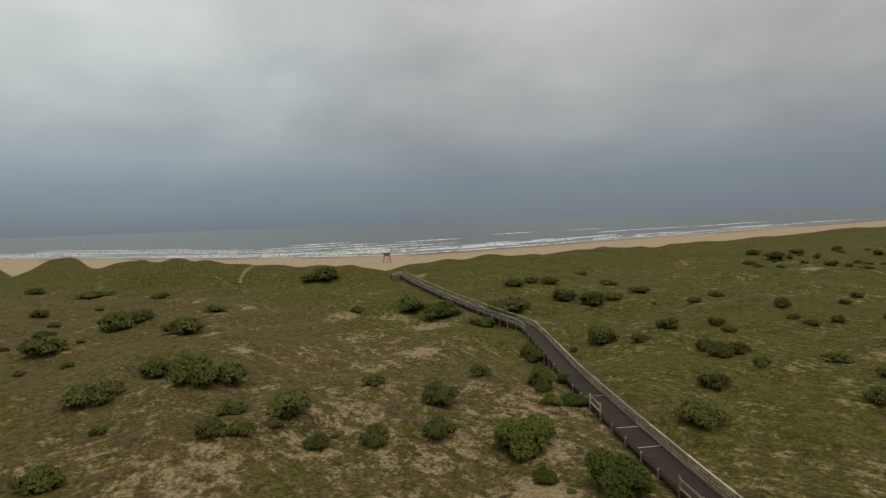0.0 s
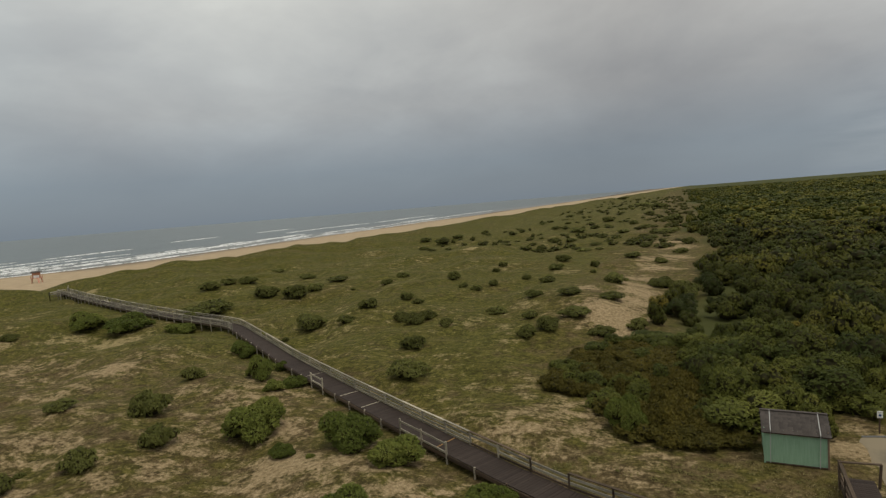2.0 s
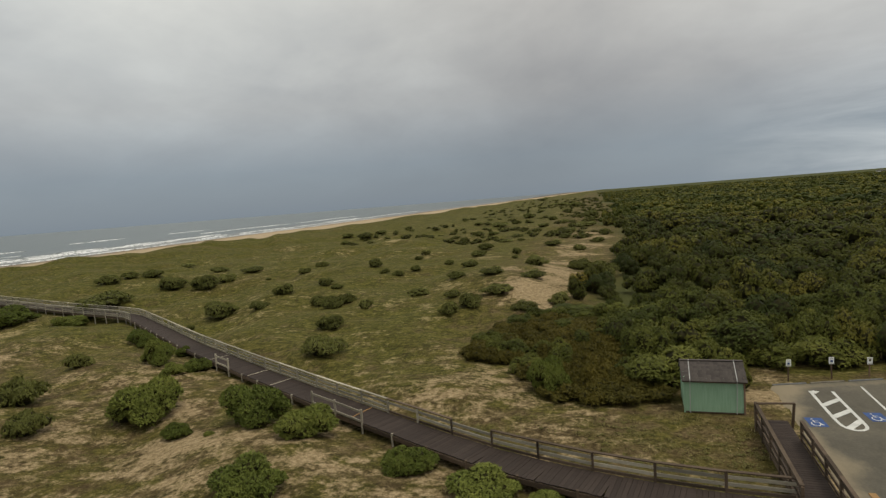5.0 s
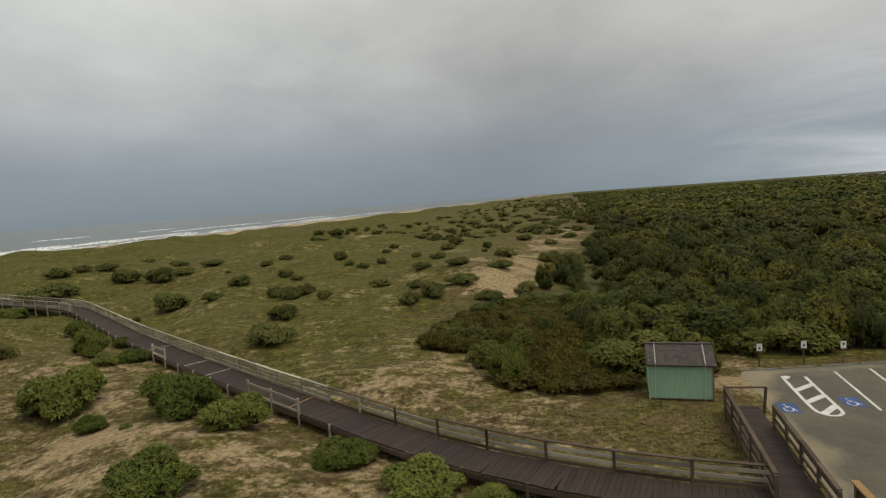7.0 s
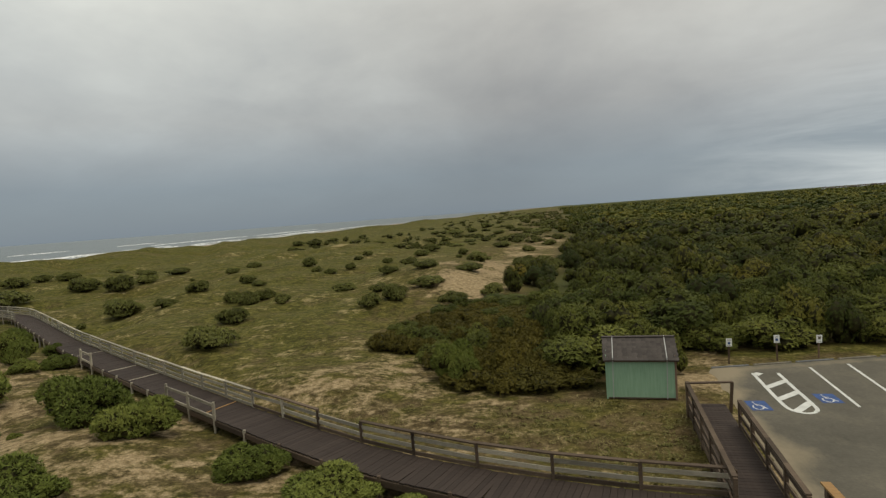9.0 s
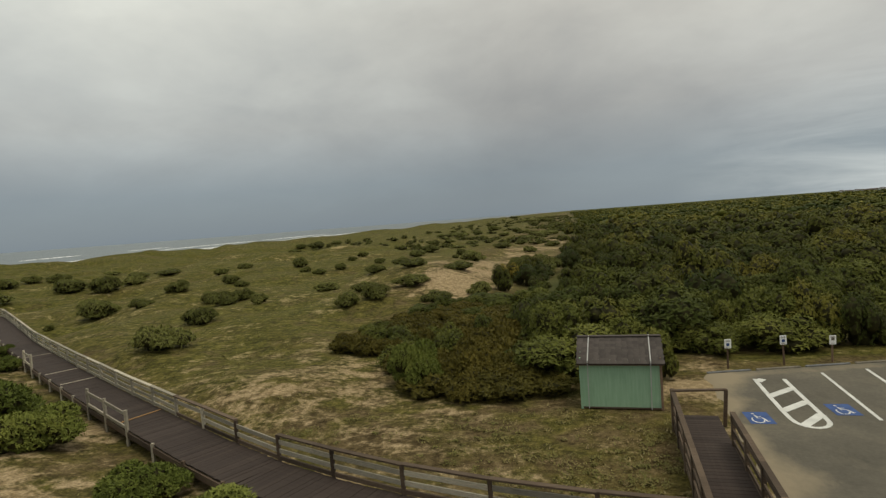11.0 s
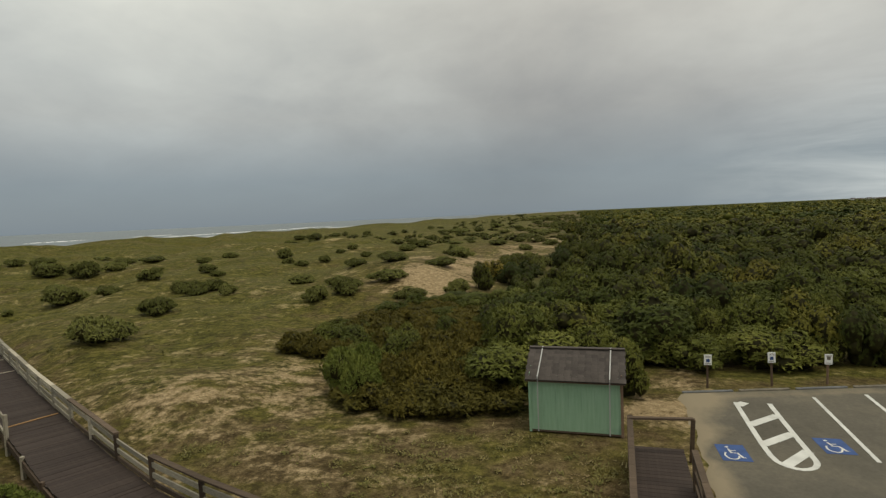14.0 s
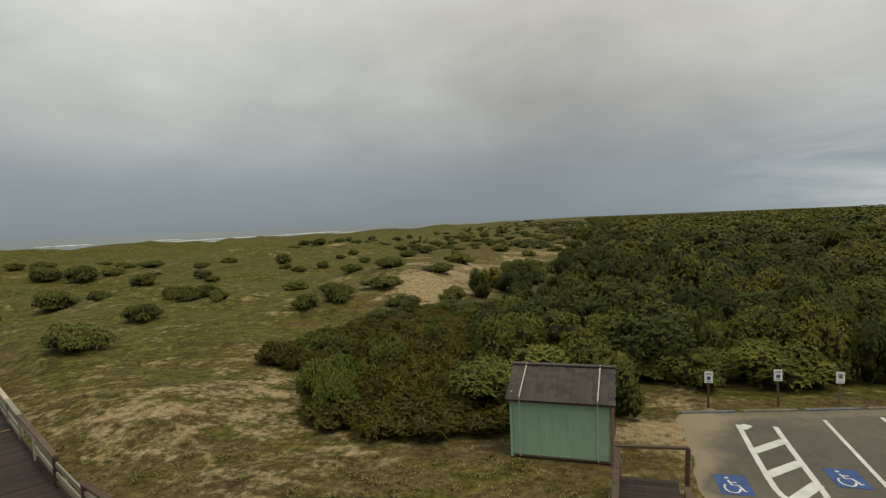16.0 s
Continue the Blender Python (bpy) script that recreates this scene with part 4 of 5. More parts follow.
gm = Mat("dune_grass_blades", 0.8, spec=0.15)
GRASS = gm.done(gm.mix(1.0, gm.ramp(gm.attr("tone"), [(0.0, (0.14, 0.138, 0.045)), (0.45, (0.19, 0.17, 0.07)), (1.0, (0.30, 0.245, 0.135))]),
                       gm.ramp(gm.island(), [(0.0, (0.7, 0.7, 0.7)), (1.0, (1.3, 1.3, 1.25))]), "MULTIPLY"))
tagged(new("dune_grass", grass_mesh(np.random.default_rng(8), 40000)), "short olive and straw-coloured dune grass tufts", "grass", kind="stuff")




def herb_mesh(rng, count):
    """Low leafy weeds that mat the ground between the grass."""
    x, y = 9.0 - 95 * rng.random(count * 4) ** 1.6, 17 + 85 * rng.random(count * 4) ** 1.4
    near = np.exp(-(((x - 6.5) / 3.0) ** 2 + ((y - 32.5) / 4.0) ** 2)) + 0.8 * np.exp(-(((x - 2) / 5.0) ** 2 + ((y - 35) / 3.0) ** 2)) + 0.7 * np.exp(-(((x + 12) / 9.0) ** 2 + ((y - 46) / 7.0) ** 2)) + 0.5 * np.exp(-(((x + 1) / 9.0) ** 2 + ((y - 36) / 4.5) ** 2)) + 0.6 * np.exp(-(((x + 25) / 14.0) ** 2 + ((y - 33) / 9.0) ** 2))
    clump = 0.5 + 0.5 * np.sin(x * 0.55 + 2 * np.sin(y * 0.43)) * np.sin(y * 0.7 + 1.5 * np.sin(x * 0.37))
    ok = (rng.random(count * 4) < np.clip(0.025 * clump + 0.40 * near * (0.2 + clump) - 0.25 * sand_at(x, y), 0.003, 1)) & (in_woods(x, y) < 0.5)
    x, y = x[ok][:count], y[ok][:count]
    n, k = len(x), 28
    size = np.repeat(rng.uniform(0.10, 0.36, n), k)
    a, r = rng.uniform(0, 6.28, n * k), np.sqrt(rng.random(n * k)) * size
    px, py = np.repeat(x, k) + np.cos(a) * r, np.repeat(y, k) + np.sin(a) * r
    base = np.stack([px, py, land_z(px, py) + 0.02 + (size - r) * 0.32 * rng.random(n * k)], 1)
    b = rng.uniform(0, 6.28, n * k)
    out = np.stack([np.cos(b), np.sin(b), rng.uniform(0.1, 1.1, n * k)], 1)
    side = np.stack([-np.sin(b), np.cos(b), rng.uniform(-0.4, 0.4, n * k)], 1)
    leaf = rng.uniform(0.03, 0.075, (n * k, 1))
    verts = np.stack([base + side * leaf * 0.45, base + out * leaf, base - side * leaf * 0.45], 1).reshape(-1, 3)
    tone = np.clip(np.repeat(rng.normal(0.35, 0.28, n), k * 3), 0, 0.98)
    return raw_mesh("low_weeds", verts, np.arange(len(verts)).reshape(-1, 3), LEAF_HERB, tone=tone)


LEAF_HERB = make_leaf("low_weed_leaf", (0.104, 0.102, 0.030), (0.142, 0.130, 0.042), (0.180, 0.150, 0.060), (0.20, 0.150, 0.078))
tagged(new("low_weeds", herb_mesh(np.random.default_rng(21), 14000)), "low green and brown weeds matting the sand", "weeds", kind="stuff")
for x, y, r, h in ((-1.2, 42.0, 0.75, 1.4), (-0.5, 41.2, 0.6, 1.2)):
    plant(fresh[0], x, y, r, h * 0.9, rng)

# ---------------------------------------------------------------- boardwalk
LINE = [Vector(p) for p in zip(WALK_X, WALK_Y, WALK_Z)]
HALF = 0.85
PLANK = 0.19
plank_bm = bmesh.new()
box(plank_bm, (PLANK - 0.009, 2 * HALF, 0.045), bevel=0.004)
PLANK_MESH = mesh_of("plank", plank_bm, DECK)
ramp_bm = bmesh.new()
box(ramp_bm, (PLANK - 0.009, 1.34, 0.045), bevel=0.004)
RAMP_MESH = mesh_of("plank", ramp_bm, DECK)


def frame_on(p, d):
    side = Vector((0, 0, 1)).cross(d).normalized()
    m = Matrix((d, side, d.cross(side))).transposed().to_4x4()
    m.translation = p
    return m


def line_at(s):
    for a, b in zip(LINE, LINE[1:]):
        n = (b - a).length
        if s <= n:
            return a + (b - a) * (s / n), (b - a).normalized()
        s -= n
    return LINE[-1], (LINE[-1] - LINE[-2]).normalized()


total = sum((b - a).length for a, b in zip(LINE, LINE[1:]))
boardwalk = thing("boardwalk", Matrix(), "long raised boardwalk of dark weathered planks with timber rails", "boardwalk", kind="structure")
rest, s = bmesh.new(), PLANK / 2
wob = random.Random(4)
while s < total:
    p, d = line_at(s)
    m = frame_on(p + Vector((0, 0, wob.uniform(-0.006, 0.006))), d) @ pose(0, wob.uniform(-0.02, 0.02), 0)
    if p.x > -33:
        ob = part("plank", PLANK_MESH, DECK, boardwalk)
        ob.matrix_world = m
    else:
        bmesh.ops.create_cube(rest, size=1.0, matrix=m @ Matrix.Diagonal((PLANK - 0.009, 2 * HALF, 0.045, 1)))
    s += PLANK
tagged(part("planks", rest, DECK, boardwalk), kind="stuff")
# posts and rails, span by span
count = round(total / 2.45)
SPAN = total / count
tops = {}
for side in (1, -1):
    for i in range(count + 1):
        p, d = line_at(min(i * SPAN, total - 0.05))
        q = frame_on(p, d) @ Vector((0, side * (HALF + 0.03), 0))
        foot = float(land_z(q.x, q.y)) - 0.25
        gone = side < 0 and not (q.x < -50 or -28.5 < q.x < -23 or -15 < q.x < -9.4)
        tops[side, i] = (q, d, gone)
        if q.x > 8.9:
            continue
        high = 0.08 if gone else 0.78 + wob.uniform(-0.03, 0.03)
        wood = RAIL_DARK if q.x > -6 else RAIL
        part("post", beam((q.x, q.y, foot), (q.x + wob.uniform(-0.03, 0.03), q.y, q.z + high), 0.10, 0.10, 0.008), wood, boardwalk)
    for i in range(count):
        (a, d, g1), (b, d2, g2) = tops[side, i], tops[side, i + 1]
        if g1 or g2 or b.x > 8.9:
            if not (b.x > 8.9):
                part("stringer", beam(a - Vector((0, 0, 0.14)), b - Vector((0, 0, 0.14)), 0.05, 0.2), RAIL_DARK, boardwalk)
            continue
        dark = a.x > -10
        sag = Vector((0, 0, wob.uniform(-0.015, 0.015)))
        if wob.random() > 0.03 and not (side < 0 and a.x > -50):
            part("top_rail", beam(a + Vector((0, 0, 0.80)) + sag, b + Vector((0, 0, 0.80)) - sag, 0.15, 0.05, 0.006), RAIL_DARK if dark else RAIL, boardwalk)
        for z in ((0.58, 0.32) if side > 0 or a.x < -50 else (0.62,)):
            if wob.random() > 0.04:
                part("side_rail", beam(a + Vector((0, 0, z)) + sag, b + Vector((0, 0, z)) - sag, 0.045, 0.13, 0.005), RAIL, boardwalk)
        part("kerb_board", beam(a + Vector((0, 0, 0.10)), b + Vector((0, 0, 0.10)), 0.05, 0.12), RAIL_DARK if dark else RAIL, boardwalk)
        part("stringer", beam(a - Vector((0, 0, 0.14)), b - Vector((0, 0, 0.14)), 0.05, 0.2), RAIL_DARK, boardwalk)
# pale and orange replacement boards laid across the deck
for x_at, wood, skew in ((-21.5, RAIL, 0), (-18.6, RAIL, 3), (-10.7, RAIL_NEW, 10), (-27.5, RAIL, 0)):
    k = min(range(int(total * 10)), key=lambda i: abs(line_at(i / 10)[0].x - x_at))
    p, d = line_at(k / 10)
    bm = bmesh.new()
    box(bm, (0.075, 2 * HALF - 0.12, 0.02), bevel=0.004)
    ob = part("patch_board", bm, wood, boardwalk)
    ob.matrix_world = frame_on(p + Vector((0, 0, 0.045)), d) @ pose(0, 0, 0, rz=skew)

# platform where the walk comes down to the beach
for i in range(14):
    ob = part("plank", PLANK_MESH, DECK, boardwalk)
    ob.matrix_world = frame_on(Vector((-118.5, 87.6 - i * 0.24, 1.72)), Vector((-0.55, -0.83, 0)).normalized())
for ax, ay, bx, by in ((-121, 88.6, -118.5, 83.6), (-118.5, 83.6, -114.5, 85.4), (-128, 94, -122, 90.0)):
    for z in (2.2, 2.6):
        part("side_rail", beam((ax, ay, z), (bx, by, z), 0.06, 0.15), RAIL, boardwalk)
    for k in range(3):
        px, py = ax + (bx - ax) * k / 2, ay + (by - ay) * k / 2
        part("post", beam((px, py, float(land_z(px, py)) - 0.3), (px, py, 2.7), 0.12, 0.12), RAIL, boardwalk)

# ramp from the walk down to the car park
R0, R1 = Vector((8.80, 27.9, 0.44)), Vector((9.52, 37.0, 0.32))
ramp = thing("access_ramp", Matrix(), "dark plank ramp with timber rails beside the car park", "ramp", kind="structure")
rd = (R1 - R0).normalized()
rs = Vector((0, 0, 1)).cross(rd).normalized()
n = int((R1 - R0).length / PLANK)
for i in range(n):
    ob = part("plank", RAMP_MESH, DECK, ramp)
    ob.matrix_world = frame_on(R0 + rd * (i + 0.5) * PLANK, rd)


def ramp_rail(side, t0, t1, spans, wood):
    off = rs * (0.68 * side)
    pts = [R0 + (R1 - R0) * (t0 + (t1 - t0) * i / spans) + off for i in range(spans + 1)]
    for p in pts:
        part("post", beam((p.x, p.y, -0.2), (p.x, p.y, p.z + 0.92), 0.10, 0.10, 0.008), wood, ramp)
    for a, b in zip(pts, pts[1:]):
        part("top_rail", beam(a + Vector((0, 0, 0.94)), b + Vector((0, 0, 0.94)), 0.14, 0.05, 0.006), wood, ramp)
        for z in (0.74, 0.42, 0.12):
            part("side_rail", beam(a + Vector((0, 0, z)), b + Vector((0, 0, z)), 0.045, 0.12, 0.005), wood, ramp)
        part("stringer", beam(a - Vector((0, 0, 0.13)), b - Vector((0, 0, 0.13)), 0.05, 0.18), RAIL_DARK, ramp)


ramp_rail(1, 0.10, 0.97, 5, RAIL_DARK)
ramp_rail(-1, 0.02, 0.74, 4, RAIL_DARK)
a, b = R1 + rs * 0.74 + Vector((0, -0.55, 0)), R1 - rs * 0.86 + Vector((0, -0.35, 0))
for z in (0.98,):
    part("end_rail", beam(a + Vector((0, 0, z)), b + Vector((0, 0, z)), 0.12 if z > 0.9 else 0.045, 0.06 if z > 0.9 else 0.12, 0.006), RAIL_DARK if z > 0.9 else RAIL, ramp)
part("post", beam((a.x, a.y, -0.2), (a.x, a.y, a.z + 1.0), 0.10, 0.10, 0.008), RAIL_DARK, ramp)
part("post", beam((b.x, b.y + 0.4, -0.2), (b.x, b.y + 0.05, b.z + 0.96), 0.10, 0.10, 0.008), RAIL_DARK, ramp)
# stair rail that turns off towards the asphalt
for i in range(3):
    y = 27.2 - i * 0.95
    part("post", beam((9.55, y, -0.1), (9.55, y, 1.95), 0.12, 0.12, 0.008), RAIL_DARK, ramp)
part("top_rail", beam((9.55, 27.35, 2.0), (9.50, 24.9, 2.0), 0.20, 0.05, 0.006), RAIL_NEW, ramp, "orange new timber rail cap")
for z in (1.75, 1.45, 1.15):
    part("side_rail", beam((9.60, 27.3, z), (9.56, 24.9, z), 0.05, 0.20, 0.005), RAIL_DARK, ramp)

# ---------------------------------------------------------------- shed
SW, SD, EAVE, RIDGE = 2.72, 2.2, 1.78, 2.36
shed = thing("shed", pose(7.40, 38.5, 0.02, rz=-4.5), "small mint-green timber shed with a grey shingle roof", "shed")
for name, x0, x1, y, flip in (("front", -SW / 2, SW / 2, 0.0, 1), ("back", -SW / 2, SW / 2, SD, -1)):
    w = (x1 - x0) / 7
    for i in range(7):
        bm = bmesh.new()
        box(bm, (w - 0.002, 0.035, EAVE - 0.06), pose(x0 + (i + 0.5) * w, y, 0.06 + (EAVE - 0.06) / 2), 0.003)
        part("siding_board", bm, SIDING, shed)
bm = bmesh.new()
box(bm, (SW - 0.02, SD - 0.04, EAVE - 0.1), pose(0, SD / 2, 0.06 + (EAVE - 0.1) / 2))
part("body", bm, SIDING, shed)
for x in (-SW / 2, SW / 2):
    for i in range(7):
        w = SD / 7
        bm = bmesh.new()
        yc = (i + 0.5) * w
        top = EAVE + (RIDGE - EAVE - 0.1) * (1 - abs(yc - SD / 2) / (SD / 2))
        box(bm, (0.035, w - 0.012, top - 0.06), pose(x, yc, 0.06 + (top - 0.06) / 2), 0.006)
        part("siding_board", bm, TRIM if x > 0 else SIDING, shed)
    for y in (-0.01, SD + 0.01):
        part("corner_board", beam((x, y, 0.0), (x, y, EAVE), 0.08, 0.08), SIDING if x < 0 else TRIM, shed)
part("sill", beam((-SW / 2, -0.02, 0.05), (SW / 2, -0.02, 0.05), 0.05, 0.05), RAIL_DARK, shed)
part("fascia", beam((-SW / 2 - 0.1, -0.165, EAVE - 0.145), (SW / 2 + 0.1, -0.165, EAVE - 0.145), 0.025, 0.045), TRIM, shed, "brown weathered eave board")
slope = math.atan2(RIDGE - EAVE, SD / 2)
for back in (0, 1):
    base = pose(0, SD / 2, RIDGE, rz=180 * back) @ pose(0, 0, 0, rx=math.degrees(slope))
    length = (SD / 2 + 0.2) / math.cos(slope)
    bm = bmesh.new()
    box(bm, (SW + 0.24, length, 0.05), base @ pose(0, -length / 2, -0.03))
    roof = part("roof", bm, SHINGLE, shed)
    courses, tabs = 10, 15
    tw, th = (SW + 0.24) / tabs, length / courses
    bm = bmesh.new()
    box(bm, (tw - 0.004, th * 1.15, 0.018), pose(0, 0, 0), 0.003)
    tab = mesh_of("shingle", bm, SHINGLE)
    for c in range(courses):
        for k in range(tabs):
            ob = part("shingle", tab, SHINGLE, roof)
            off = (k + 0.5) * tw - (SW + 0.24) / 2 + (0.09 if c % 2 else -0.09) * tw
            ob.matrix_local = base @ pose(off, -(c + 0.5) * th, 0.014 + 0.004 * (c % 2), rx=2.0) @ pose(0, 0, wob.uniform(0, 0.006), rz=wob.uniform(-0.8, 0.8))
part("ridge_cap", beam((-SW / 2 - 0.13, SD / 2, RIDGE + 0.03), (SW / 2 + 0.13, SD / 2, RIDGE + 0.03), 0.2, 0.04, 0.01), SHINGLE, shed)
for x in (-SW / 2 + 0.30, SW / 2 - 0.30):
    a, b, c = Vector((x, SD / 2, RIDGE + 0.06)), Vector((x - 0.03, -0.20, EAVE + 0.0)), Vector((x - 0.06, -0.05, 0.02))
    strap = part("strap", beam(a, b, 0.034, 0.012), STRAP, shed, "pale tie-down strap over the roof")
    part("strap_drop", beam(b, c, 0.034, 0.012), STRAP, strap)

# ---------------------------------------------------------------- car park markings, stops and signs
def flat_shape(name, pts, z, material, label, category, group=""):
    bm = bmesh.new()
    lower = [bm.verts.new((x, y, z - 0.003)) for x, y in pts]
    upper = [bm.verts.new((x, y, z)) for x, y in pts]
    bm.faces.new(upper)
    for i in range(len(pts)):
        j = (i + 1) % len(pts)
        bm.faces.new((lower[i], lower[j], upper[j], upper[i]))
    bmesh.ops.recalc_face_normals(bm, faces=bm.faces)
    ob = new(name, mesh_of(name, bm, material))
    return tagged(ob, label, category, group)


def stripe(a, b, w, z=0.042):
    ax, ay = a
    bx, by = b
    n = math.hypot(bx - ax, by - ay)
    ox, oy = -(by - ay) / n * w / 2, (bx - ax) / n * w / 2
    return [(ax + ox, ay + oy), (bx + ox, by + oy), (bx - ox, by - oy), (ax - ox, ay - oy)]


def stroke(bm, pts, w, z, height=0.003):
    """A painted line through points, one closed strip."""
    ups = []
    for i, (x, y) in enumerate(pts):
        x0, y0 = pts[max(i - 1, 0)]
        x1, y1 = pts[min(i + 1, len(pts) - 1)]
        n = math.hypot(x1 - x0, y1 - y0) or 1
        ox, oy = -(y1 - y0) / n * w / 2, (x1 - x0) / n * w / 2
        ups.append((bm.verts.new((x + ox, y + oy, z)), bm.verts.new((x - ox, y - oy, z))))
    for (a, b), (c, d) in zip(ups, ups[1:]):
        bm.faces.new((a, b, d, c))


aisle = thing("aisle_marking", Matrix(), "white hatched access aisle painted on asphalt", "road marking", kind="structure")
bm = bmesh.new()
loop = [(12.72, 41.85), (12.58, 39.9), (12.48, 38.3), (12.46, 37.5)]
loop += [(12.97 - 0.5 * math.cos(a), 37.40 - 0.66 * math.sin(a)) for a in np.linspace(0, math.pi, 11)]
loop += [(13.50, 37.9), (13.56, 39.0), (13.64, 40.3), (13.75, 41.8)]
stroke(bm, loop, 0.15, 0.043)
part("outline", bm, PAINT, aisle)
for (ax, ay), (bx, by) in (((12.72, 41.5), (13.0, 41.85)), ((12.58, 39.75), (13.64, 40.65)), ((12.49, 38.25), (13.55, 39.15)), ((12.66, 36.95), (13.50, 37.9))):
    bm = bmesh.new()
    stroke(bm, [(ax, ay), (bx, by)], 0.30, 0.045)
    part("hatch_bar", bm, PAINT, aisle)
for i, (top, low) in enumerate((((15.38, 42.6), (14.95, 37.4)), ((17.15, 43.05), (16.6, 37.6)), ((19.0, 43.5), (18.4, 37.8)), ((20.9, 43.9), (20.3, 38.0)))):
    flat_shape("bay_line", stripe(top, low, 0.11), 0.042, PAINT, "thin white bay line painted on asphalt", "road marking", "bay lines")["kind"] = "structure"
for cx, cy in ((11.56, 37.6), (14.30, 38.36)):
    mark = thing("accessible_marking", pose(cx, cy, 0.0, rz=-1), "blue square with white wheelchair symbol on asphalt", "road marking", "bay symbols", "structure")
    bm = bmesh.new()
    box(bm, (0.74, 1.08, 0.004), pose(0, 0, 0.040))
    part("square", bm, BLUE, mark)
    bm = bmesh.new()
    k = 1.42
    stroke(bm, [(-0.07 + 0.17 * math.cos(a), (-0.14 + 0.17 * math.sin(a)) * k) for a in np.linspace(2.3, 6.2, 14)], 0.045, 0.046)
    part("wheel", bm, PAINT, mark)
    bm = bmesh.new()
    stroke(bm, [(-0.08, 0.16 * k), (-0.05, -0.02 * k), (0.10, -0.02 * k), (0.18, -0.24 * k), (0.24, -0.22 * k)], 0.055, 0.047)
    part("figure_line", bm, PAINT, mark)
    bm = bmesh.new()
    stroke(bm, [(-0.07, 0.08 * k), (0.09, 0.08 * k)], 0.045, 0.048)
    part("arm_line", bm, PAINT, mark)
    bm = bmesh.new()
    bmesh.ops.create_circle(bm, cap_ends=True, segments=10, radius=0.05, matrix=pose(-0.085, 0.255 * k, 0.046))
    part("head_dot", bm, PAINT, mark)

for i in range(7):
    x0 = 11.15 + i * 1.98
    y0 = 42.72 + 0.19 * (x0 - 11.05)
    blue = i in (0, 2)
    stop = thing("wheel_stop", pose(x0 + 0.92, y0 + 0.18, 0.03, rz=10.8), "faded blue concrete wheel stop" if blue else "grey weathered concrete wheel stop", "wheel stop", "wheel stops")
    bm = bmesh.new()
    box(bm, (1.80, 0.14, 0.07), pose(0, 0, 0.025), 0.025)
    part("bar", bm, KERB_BLUE if blue else KERB_GREY, stop)
    for x in (-0.7, 0.7):
        bm = bmesh.new()
        bmesh.ops.create_cone(bm, cap_ends=True, segments=8, radius1=0.02, radius2=0.02, depth=0.02, matrix=pose(x, 0, 0.068))
        part("pin", bm, RAIL_DARK, stop)

for i, (x, y, lean) in enumerate(((12.19, 43.5, 1), (14.50, 43.95, -1), (16.46, 44.3, 1.5))):
    drop = 0.13 if i == 2 else 0.0
    sign = thing("parking_sign", pose(x, y, 0, ry=lean, rz=4), "white parking sign on a short brown timber post", "sign", "parking signs")
    part("post", beam((0, 0, -0.2), (0, 0, 1.22 - drop), 0.065, 0.065, 0.006), TRIM, sign)
    bm = bmesh.new()
    box(bm, (0.27, 0.02, 0.39), pose(0, -0.047, 1.08 - drop), 0.008)
    plate = part("plate", bm, WHITE, sign)
    bm = bmesh.new()
    box(bm, (0.12, 0.006, 0.12), pose(0, -0.060, 1.05 if i < 2 else 1.12 - drop))
    part("symbol", bm, BLUE if i < 2 else KERB_GREY, plate, "blue wheelchair square" if i < 2 else "")
    for z in (1.22, 1.18, 0.94):
        bm = bmesh.new()
        box(bm, (0.18, 0.005, 0.016), pose(0, -0.060, z - drop))
        part("text_bar", bm, KERB_GREY, plate)

# ---------------------------------------------------------------- lifeguard stand on the beach
hut = thing("lifeguard_stand", pose(-184, 122, float(land_z(-184, 122)), rz=55), "faded orange wooden lifeguard stand on the beach", "lifeguard stand")
for x in (-1.2, 1.2):
    for y in (-1.0, 1.0):
        part("leg", beam((x * 1.15, y * 1.15, -0.2), (x, y, 1.5), 0.16, 0.16), ORANGE, hut)
bm = bmesh.new()
box(bm, (3.2, 2.8, 0.14), pose(0, 0, 1.5), 0.02)
part("platform", bm, ORANGE, hut)
bm = bmesh.new()
box(bm, (2.1, 1.9, 1.7), pose(0, 0.2, 2.42), 0.02)
cabin = part("cabin", bm, ORANGE, hut)
bm = bmesh.new()
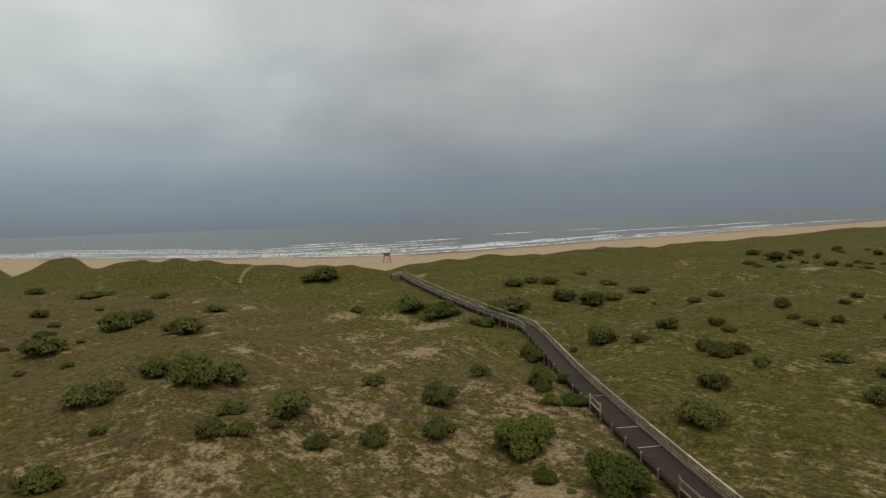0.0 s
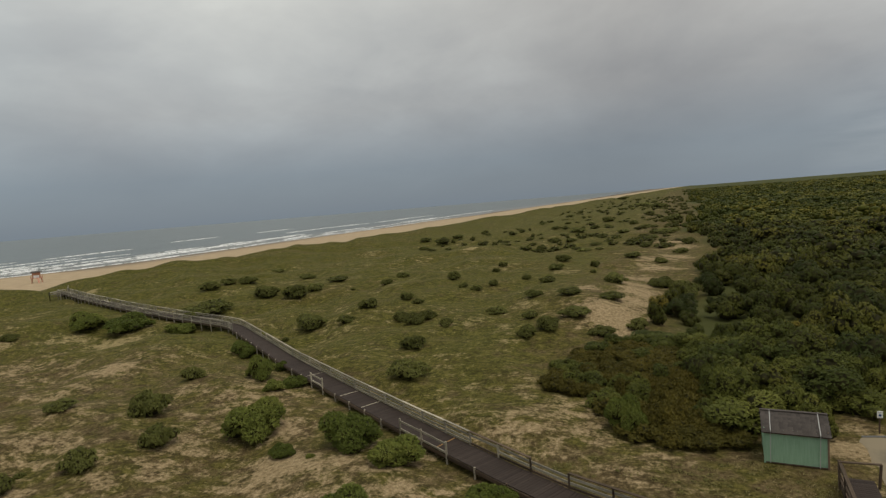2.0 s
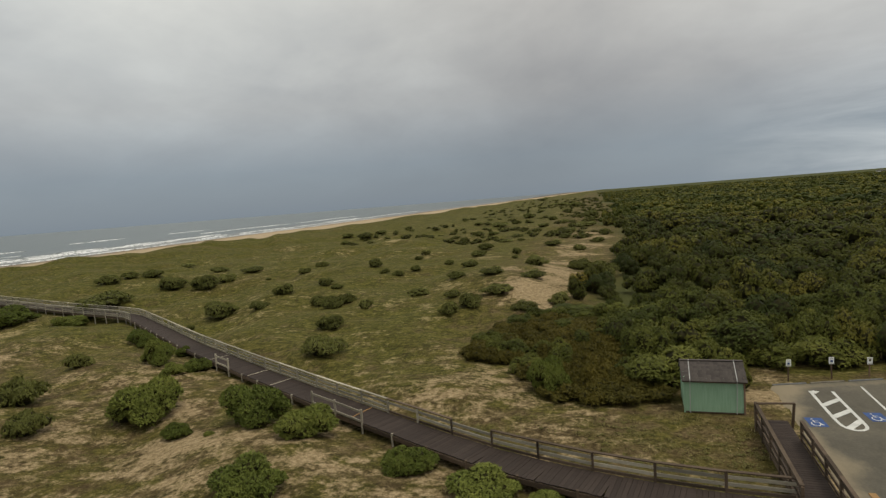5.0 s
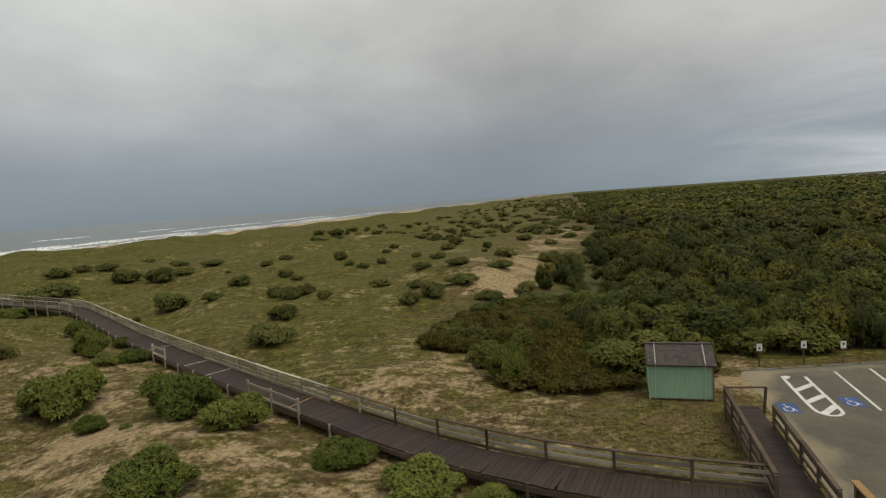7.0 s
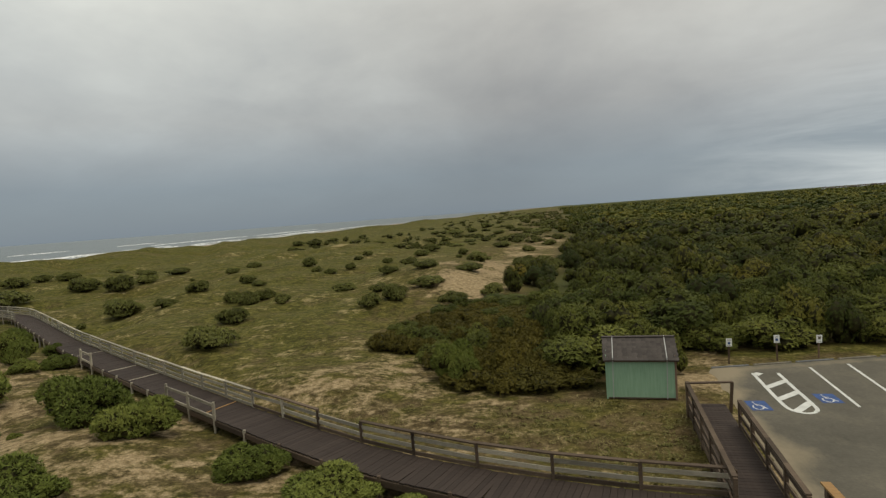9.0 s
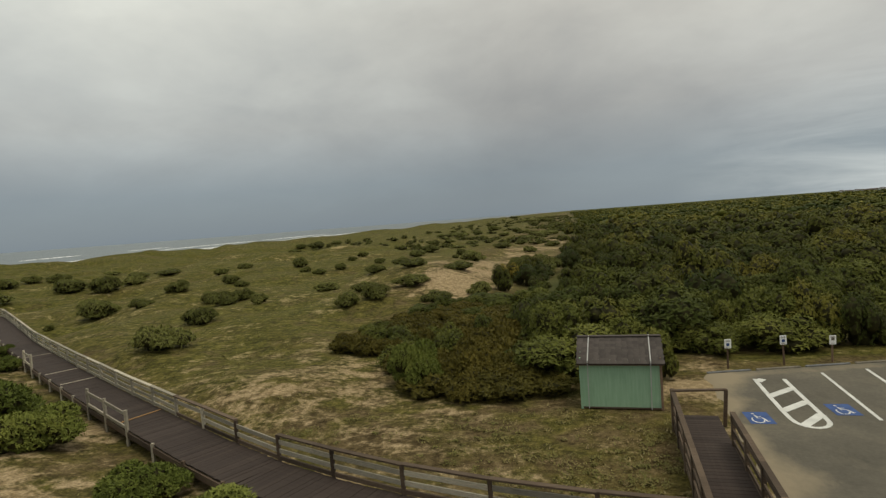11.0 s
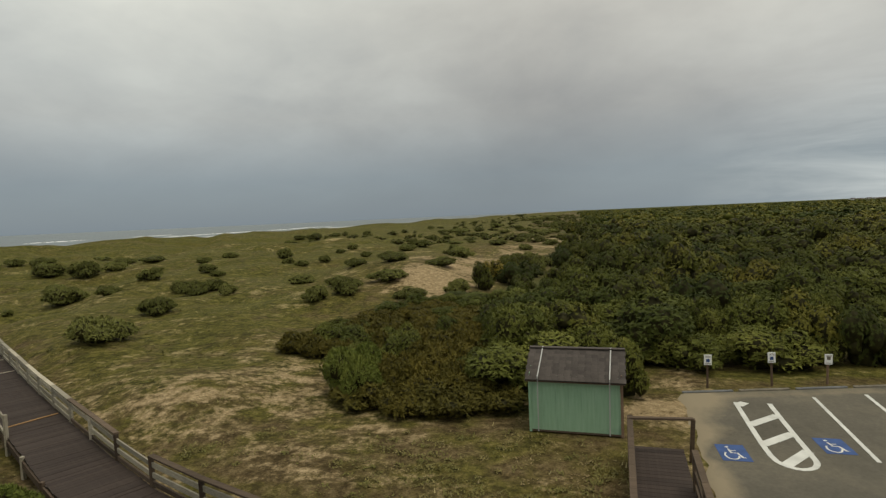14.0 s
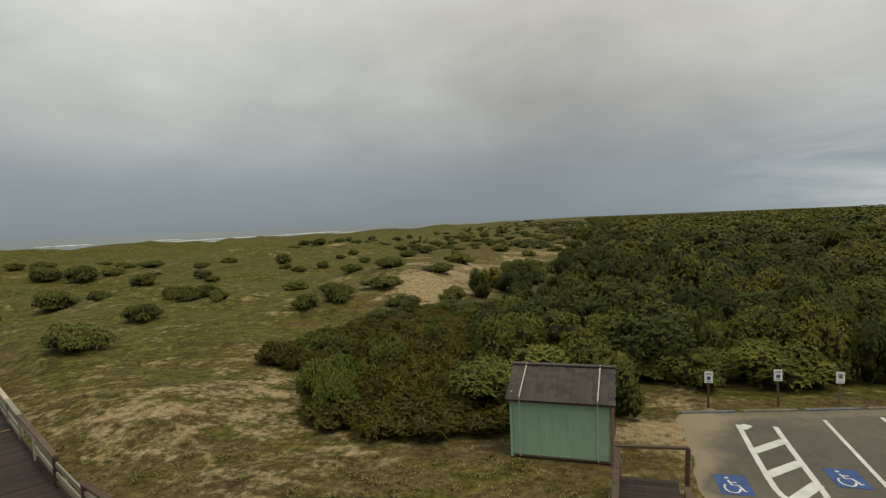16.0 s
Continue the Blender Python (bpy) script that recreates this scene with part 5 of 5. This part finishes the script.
box(bm, (1.5, 0.05, 0.8), pose(0, -0.78, 2.0))
part("panel", bm, WHITE, cabin, "white board on the front")
bm = bmesh.new()
box(bm, (2.9, 2.8, 0.14), pose(0, 0.1, 3.4, rx=5), 0.02)
part("roof", bm, DARK_ROOF, hut, "dark flat roof")
for x in (-1.5, 1.5):
    part("rail", beam((x, -1.3, 2.3), (x, 1.3, 2.3), 0.08, 0.1), ORANGE, hut)
    for y in (-1.3, 1.3):
        part("rail_post", beam((x, y, 1.5), (x, y, 2.3), 0.08, 0.08), ORANGE, hut)
part("ladder", beam((0.6, -2.6, 0.0), (0.4, -1.4, 1.5), 0.5, 0.08), ORANGE, hut)


# ---------------------------------------------------------------- far houses on the horizon
def house(x, y, w, d, h, turn, pale):
    home = thing("house", pose(x, y, float(land_z(x, y)), rz=turn), "distant pale beach house above the trees", "house", "distant houses")
    bm = bmesh.new()
    box(bm, (w, d, h), pose(0, 0, h / 2))
    wall = part("wall", bm, WHITE if pale else KERB_GREY, home)
    bm = bmesh.new()
    a, b, top = w / 2 + 0.6, d / 2 + 0.6, h + 2.0
    v = [bm.verts.new(p) for p in ((-a, -b, h), (a, -b, h), (a, b, h), (-a, b, h), (-a * 0.7, 0, top), (a * 0.7, 0, top))]
    for f in ((0, 1, 5, 4), (2, 3, 4, 5), (1, 2, 5), (3, 0, 4), (3, 2, 1, 0)):
        bm.faces.new([v[k] for k in f])
    part("roof", bm, DARK_ROOF, home)
    for i in range(3):
        bm = bmesh.new()
        box(bm, (1.6, 0.3, 1.8), pose((i - 1) * w * 0.3, -d / 2, h * 0.6))
        part("window", bm, DARK_ROOF, wall)


hr = np.random.default_rng(30)
for i in range(14):
    ang = math.radians(23.2 + 0.45 * i + hr.uniform(-0.12, 0.12))
    far = hr.uniform(1300, 1460)
    house(4 + math.sin(ang) * far, 14 + math.cos(ang) * far, hr.uniform(8, 14), hr.uniform(7, 10), hr.uniform(3.2, 4.6), hr.uniform(-40, 40), i % 3 != 1)
